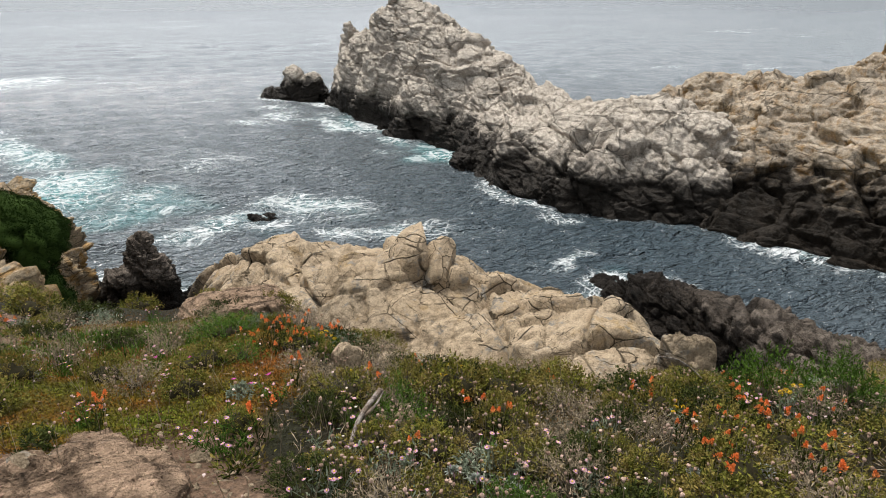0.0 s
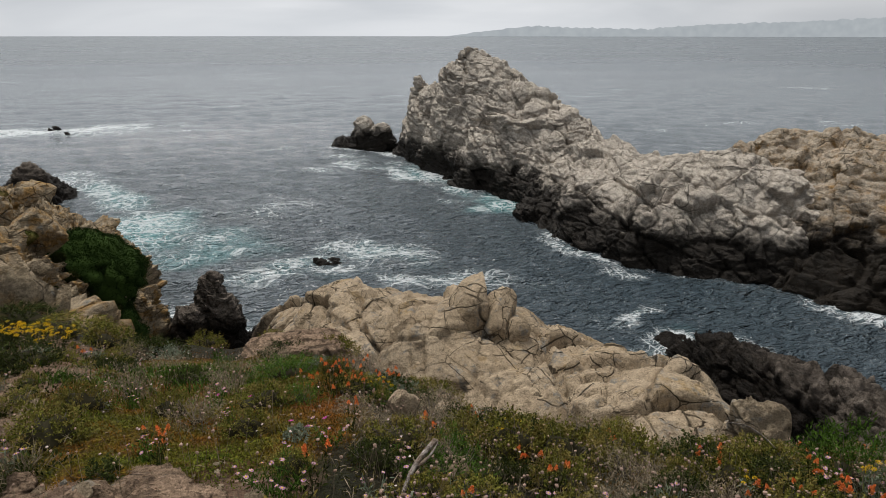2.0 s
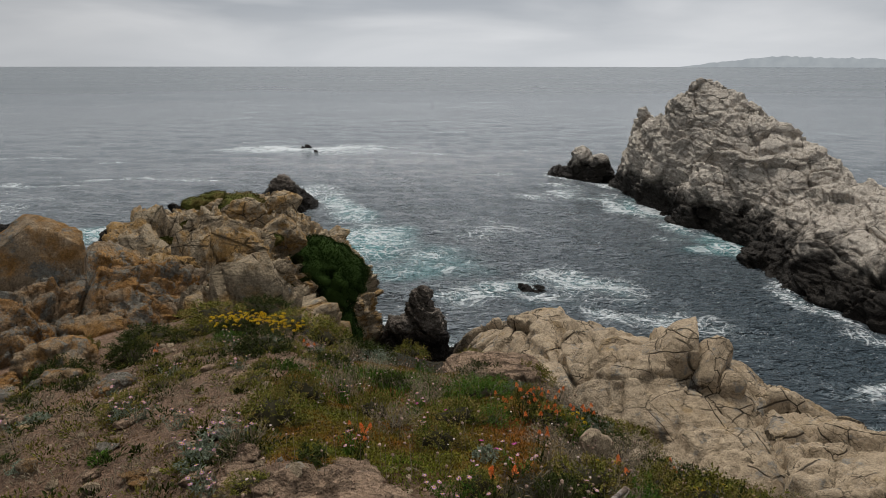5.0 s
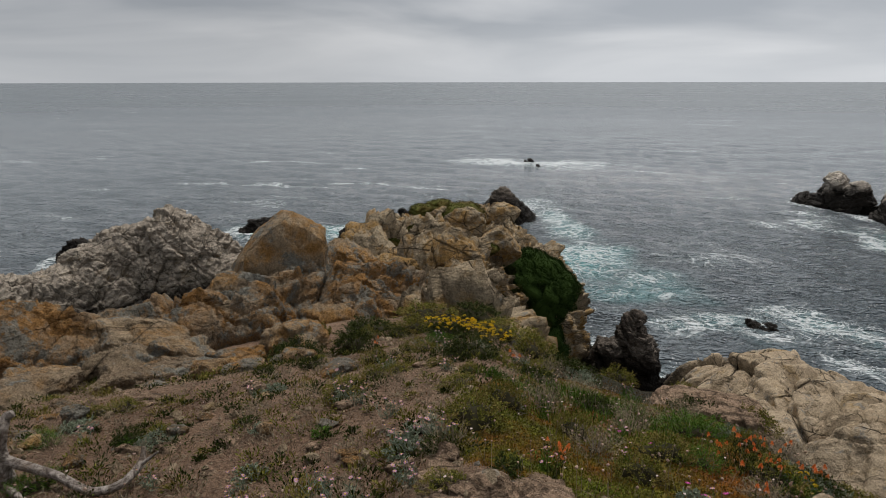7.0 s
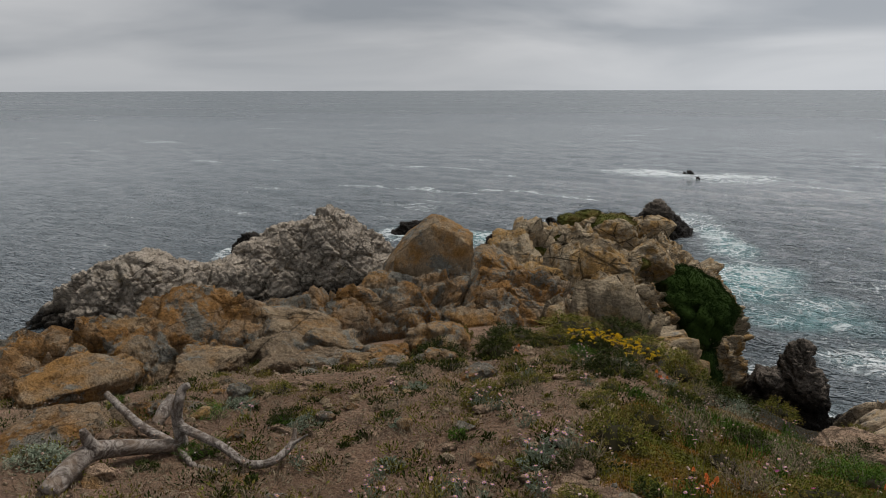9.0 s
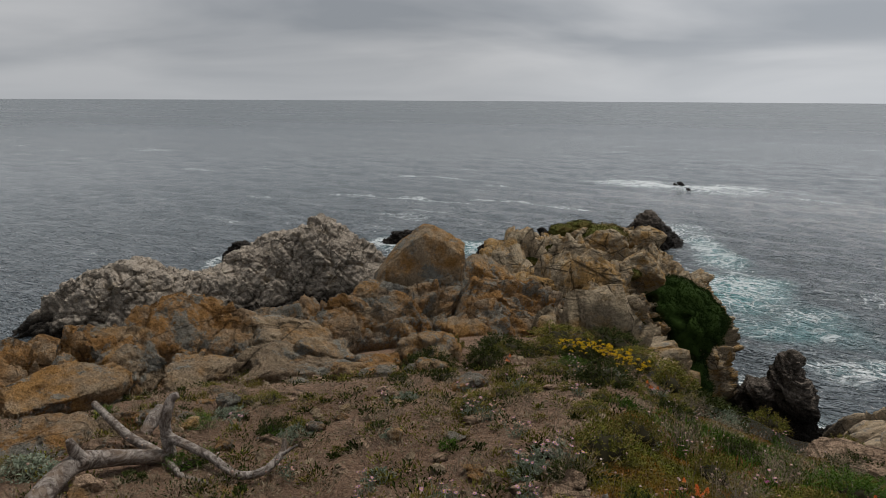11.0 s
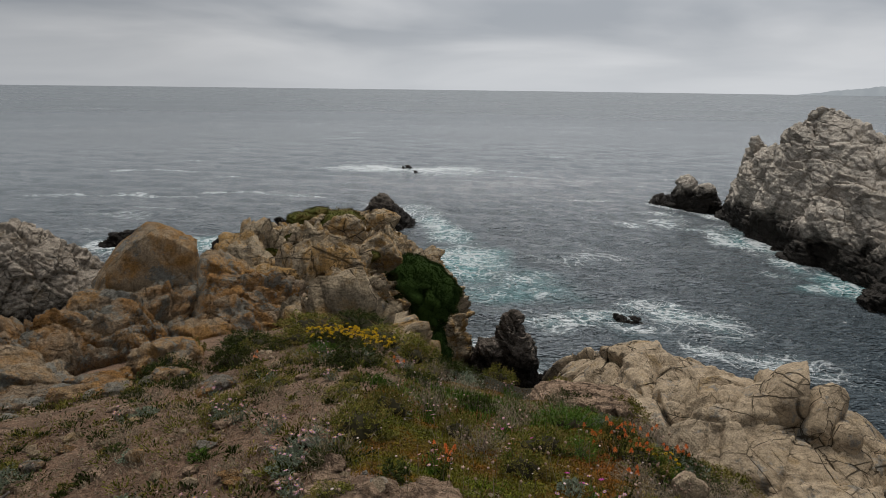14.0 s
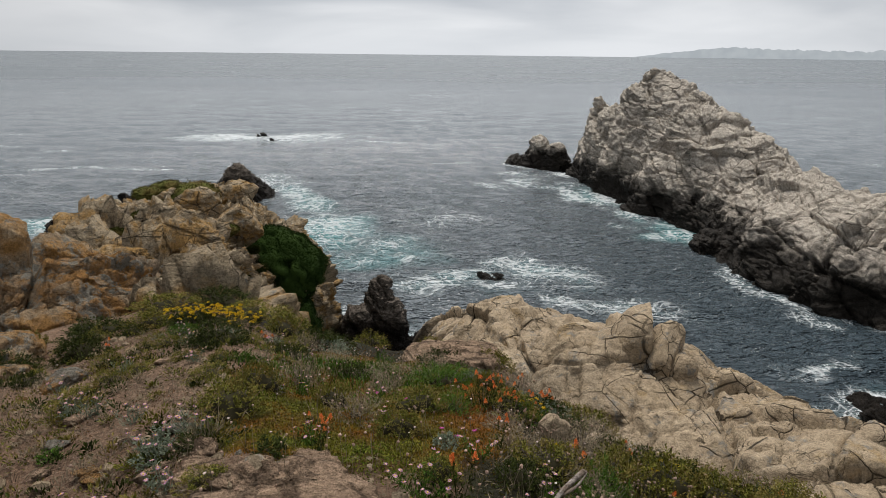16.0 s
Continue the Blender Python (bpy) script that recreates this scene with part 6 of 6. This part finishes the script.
# ---- driftwood
def limb(points, radii, seed, sides=12, steps=9):
    """A crooked weathered limb along smoothed points."""
    P, R = np.array(points, float), np.array(radii, float)
    n = len(P)
    s = np.linspace(0, n - 1, (n - 1) * steps + 1)
    i = np.clip(s.astype(int), 0, n - 2)
    t = (s - i)[:, None]
    p0, p1, p2, p3 = P[np.maximum(i - 1, 0)], P[i], P[i + 1], P[np.minimum(i + 2, n - 1)]
    C = 0.5 * (2 * p1 + (p2 - p0) * t + (2 * p0 - 5 * p1 + 4 * p2 - p3) * t ** 2 + (3 * p1 - p0 - 3 * p2 + p3) * t ** 3)
    r = np.interp(s, np.arange(n), R)
    T = unit(np.gradient(C, axis=0))
    S = unit(np.cross(T, np.array((0.2, 0.3, 1.0))))
    U = np.cross(T, S)
    a = np.linspace(0, 2 * np.pi, sides, endpoint=False)
    ring = np.cos(a)[None, :, None] * S[:, None] + np.sin(a)[None, :, None] * U[:, None]
    V = C[:, None] + ring * r[:, None, None]
    q = np.stack([np.repeat(s[:, None] * 0.7, sides, 1), np.repeat(np.cos(a)[None] * 1.6, len(s), 0), np.repeat(np.sin(a)[None] * 1.6, len(s), 0)], -1).reshape(-1, 3)
    bumpy = (1 + 0.22 * fbm(q + seed, 3, seed)).reshape(len(s), sides, 1)
    V = C[:, None] + (V - C[:, None]) * bumpy
    m = len(s)
    v = np.concatenate([V.reshape(-1, 3), C[:1], C[-1:]])
    idx = np.arange(m * sides).reshape(m, sides)
    nx = np.roll(idx, -1, 1)
    f = np.stack([idx[:-1], nx[:-1], nx[1:], idx[1:]], -1).reshape(-1, 4)
    caps = np.concatenate([np.stack([nx[0], idx[0], np.full(sides, m * sides), np.full(sides, m * sides)], 1), np.stack([idx[-1], nx[-1], np.full(sides, m * sides + 1), np.full(sides, m * sides + 1)], 1)])
    bm = bmesh.new()
    vs = [bm.verts.new(p) for p in v]
    for row in np.concatenate([f, caps]):
        face = bm.faces.new([vs[k] for k in dict.fromkeys(row.tolist())])
        face.smooth = True
    bmesh.ops.recalc_face_normals(bm, faces=bm.faces)
    me = bpy.data.meshes.new("limb")
    bm.to_mesh(me)
    bm.free()
    me.materials.append(WOOD)
    return me


drift = thing("driftwood", "bleached crooked driftwood branch lying on sand", "driftwood")
drift.location = (-4.1, 3.3, 25.2)
bpy.context.view_layer.update()
for n, (name, pts, rad) in enumerate((
        ("trunk", [(-3.97, 2.12, 25.46), (-4.14, 2.52, 25.49), (-4.10, 2.78, 25.42), (-3.92, 3.11, 25.31)], [0.07, 0.072, 0.062, 0.052]),
        ("stub", [(-4.10, 2.58, 25.50), (-4.13, 2.54, 25.60), (-4.14, 2.52, 25.69)], [0.05, 0.04, 0.022]),
        ("branch", [(-4.76, 3.14, 25.55), (-4.36, 3.10, 25.40), (-4.10, 3.11, 25.33), (-3.92, 3.11, 25.30)], [0.026, 0.034, 0.036, 0.038]),
        ("branch", [(-3.90, 3.13, 25.30), (-3.95, 3.15, 25.52), (-3.93, 3.17, 25.67), (-3.94, 3.22, 25.74), (-3.90, 3.25, 25.77)], [0.048, 0.042, 0.040, 0.036, 0.026]),
        ("branch", [(-3.93, 3.14, 25.50), (-3.88, 3.15, 25.45), (-3.54, 3.17, 25.39), (-3.20, 3.10, 25.37), (-3.03, 3.19, 25.39), (-3.03, 3.39, 25.42), (-3.04, 3.45, 25.52)], [0.036, 0.036, 0.030, 0.030, 0.030, 0.028, 0.012]),
        ("twig", [(-3.04, 3.36, 25.41), (-2.98, 3.42, 25.45), (-2.93, 3.46, 25.49)], [0.018, 0.014, 0.006]),
        ("branch", [(-3.90, 3.10, 25.30), (-3.63, 2.98, 25.31), (-3.48, 2.97, 25.32), (-3.34, 2.97, 25.33)], [0.03, 0.024, 0.02, 0.01]),
        ("stub", [(-3.86, 3.10, 25.28), (-3.88, 3.08, 25.20), (-3.90, 3.06, 25.12)], [0.05, 0.05, 0.045]))):
    part(name, limb([np.subtract(p, (-4.1, 3.3, 25.2)) for p in pts], rad, 500 + n), drift)
bit = thing("wood_chunk", "dark split piece of driftwood on sand", "driftwood")
bit.location = (-4.48, 3.44, 25.28)
part("chunk", limb([(-0.02, 0.14, 0.1), (0.0, 0.02, 0.04), (0.06, -0.14, -0.02)], [0.05, 0.06, 0.04], 520), bit)
dead = thing("dead_branch", "pale dead branch among the flowers", "branch")
dz = float(ground_z(0.95, 2.45)[0])
dead.location = (0.95, 2.45, dz)
part("branch", limb([(-0.26, -0.28, 0.05), (-0.12, -0.08, 0.11), (0.02, 0.1, 0.14), (0.2, 0.26, 0.14)], [0.007, 0.010, 0.013, 0.016], 523), dead)
part("twig", limb([(0.06, 0.16, 0.09), (0.16, 0.24, 0.07), (0.26, 0.36, 0.05)], [0.01, 0.007, 0.003], 524), dead)
stick = thing("dead_branch", "thin bare arching twig in the heath", "branch")
sz = float(ground_z(3.2, 2.15)[0])
stick.location = (3.2, 2.15, sz)
part("twig", limb([(0.0, 0.0, 0.0), (-0.05, 0.1, 0.16), (-0.16, 0.2, 0.27), (-0.3, 0.26, 0.31)], [0.006, 0.005, 0.004, 0.002], 525), stick)


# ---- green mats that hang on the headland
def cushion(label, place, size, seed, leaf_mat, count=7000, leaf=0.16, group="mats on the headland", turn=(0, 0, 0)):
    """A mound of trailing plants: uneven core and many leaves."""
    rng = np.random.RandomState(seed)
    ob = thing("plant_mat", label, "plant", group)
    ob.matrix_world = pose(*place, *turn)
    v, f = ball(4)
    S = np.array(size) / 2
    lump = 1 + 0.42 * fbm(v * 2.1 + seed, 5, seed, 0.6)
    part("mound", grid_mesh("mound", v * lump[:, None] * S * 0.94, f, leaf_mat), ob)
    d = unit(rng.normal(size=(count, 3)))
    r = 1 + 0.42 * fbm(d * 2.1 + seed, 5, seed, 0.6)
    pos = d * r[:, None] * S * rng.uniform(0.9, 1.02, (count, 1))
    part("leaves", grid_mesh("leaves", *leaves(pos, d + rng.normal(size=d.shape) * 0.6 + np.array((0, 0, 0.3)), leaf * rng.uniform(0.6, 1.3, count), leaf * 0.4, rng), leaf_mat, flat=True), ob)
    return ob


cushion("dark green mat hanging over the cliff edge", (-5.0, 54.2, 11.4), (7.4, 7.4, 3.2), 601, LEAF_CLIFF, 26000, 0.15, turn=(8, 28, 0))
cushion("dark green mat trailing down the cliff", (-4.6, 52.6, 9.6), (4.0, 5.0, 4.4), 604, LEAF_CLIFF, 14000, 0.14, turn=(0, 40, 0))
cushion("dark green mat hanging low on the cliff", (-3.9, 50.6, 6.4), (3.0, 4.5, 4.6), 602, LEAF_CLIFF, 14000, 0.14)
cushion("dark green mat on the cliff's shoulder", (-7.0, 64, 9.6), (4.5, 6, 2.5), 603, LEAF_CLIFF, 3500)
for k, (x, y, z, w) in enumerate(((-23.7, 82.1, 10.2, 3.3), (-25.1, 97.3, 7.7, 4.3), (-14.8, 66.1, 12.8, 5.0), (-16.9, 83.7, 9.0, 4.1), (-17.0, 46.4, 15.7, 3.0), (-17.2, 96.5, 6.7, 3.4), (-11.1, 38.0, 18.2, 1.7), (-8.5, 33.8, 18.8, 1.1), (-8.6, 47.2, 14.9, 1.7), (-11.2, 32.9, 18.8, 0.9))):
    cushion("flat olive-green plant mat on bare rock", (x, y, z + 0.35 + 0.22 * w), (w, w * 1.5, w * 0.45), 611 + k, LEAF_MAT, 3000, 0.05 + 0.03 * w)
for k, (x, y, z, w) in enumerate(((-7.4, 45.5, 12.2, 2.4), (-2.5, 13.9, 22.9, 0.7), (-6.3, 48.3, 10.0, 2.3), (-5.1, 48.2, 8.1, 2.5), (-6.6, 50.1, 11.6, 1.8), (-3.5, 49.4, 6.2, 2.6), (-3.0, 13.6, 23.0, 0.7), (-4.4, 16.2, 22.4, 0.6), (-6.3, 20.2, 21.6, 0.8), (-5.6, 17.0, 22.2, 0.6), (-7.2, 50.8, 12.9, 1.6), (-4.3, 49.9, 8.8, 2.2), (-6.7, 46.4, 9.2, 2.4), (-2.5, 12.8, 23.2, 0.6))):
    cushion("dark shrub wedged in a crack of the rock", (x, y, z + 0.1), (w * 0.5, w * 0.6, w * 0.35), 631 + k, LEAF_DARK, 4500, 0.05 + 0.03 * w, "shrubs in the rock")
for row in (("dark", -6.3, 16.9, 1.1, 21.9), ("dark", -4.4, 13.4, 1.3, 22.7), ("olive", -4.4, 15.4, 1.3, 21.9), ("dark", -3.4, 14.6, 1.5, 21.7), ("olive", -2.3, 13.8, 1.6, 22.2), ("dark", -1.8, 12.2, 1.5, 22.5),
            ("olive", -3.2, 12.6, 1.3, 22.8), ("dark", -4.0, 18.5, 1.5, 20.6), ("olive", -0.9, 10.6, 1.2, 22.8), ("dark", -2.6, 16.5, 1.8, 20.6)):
    shrub(row[0], row[1], row[2], row[3], 0.55, "below the lichen boulders", row[4])
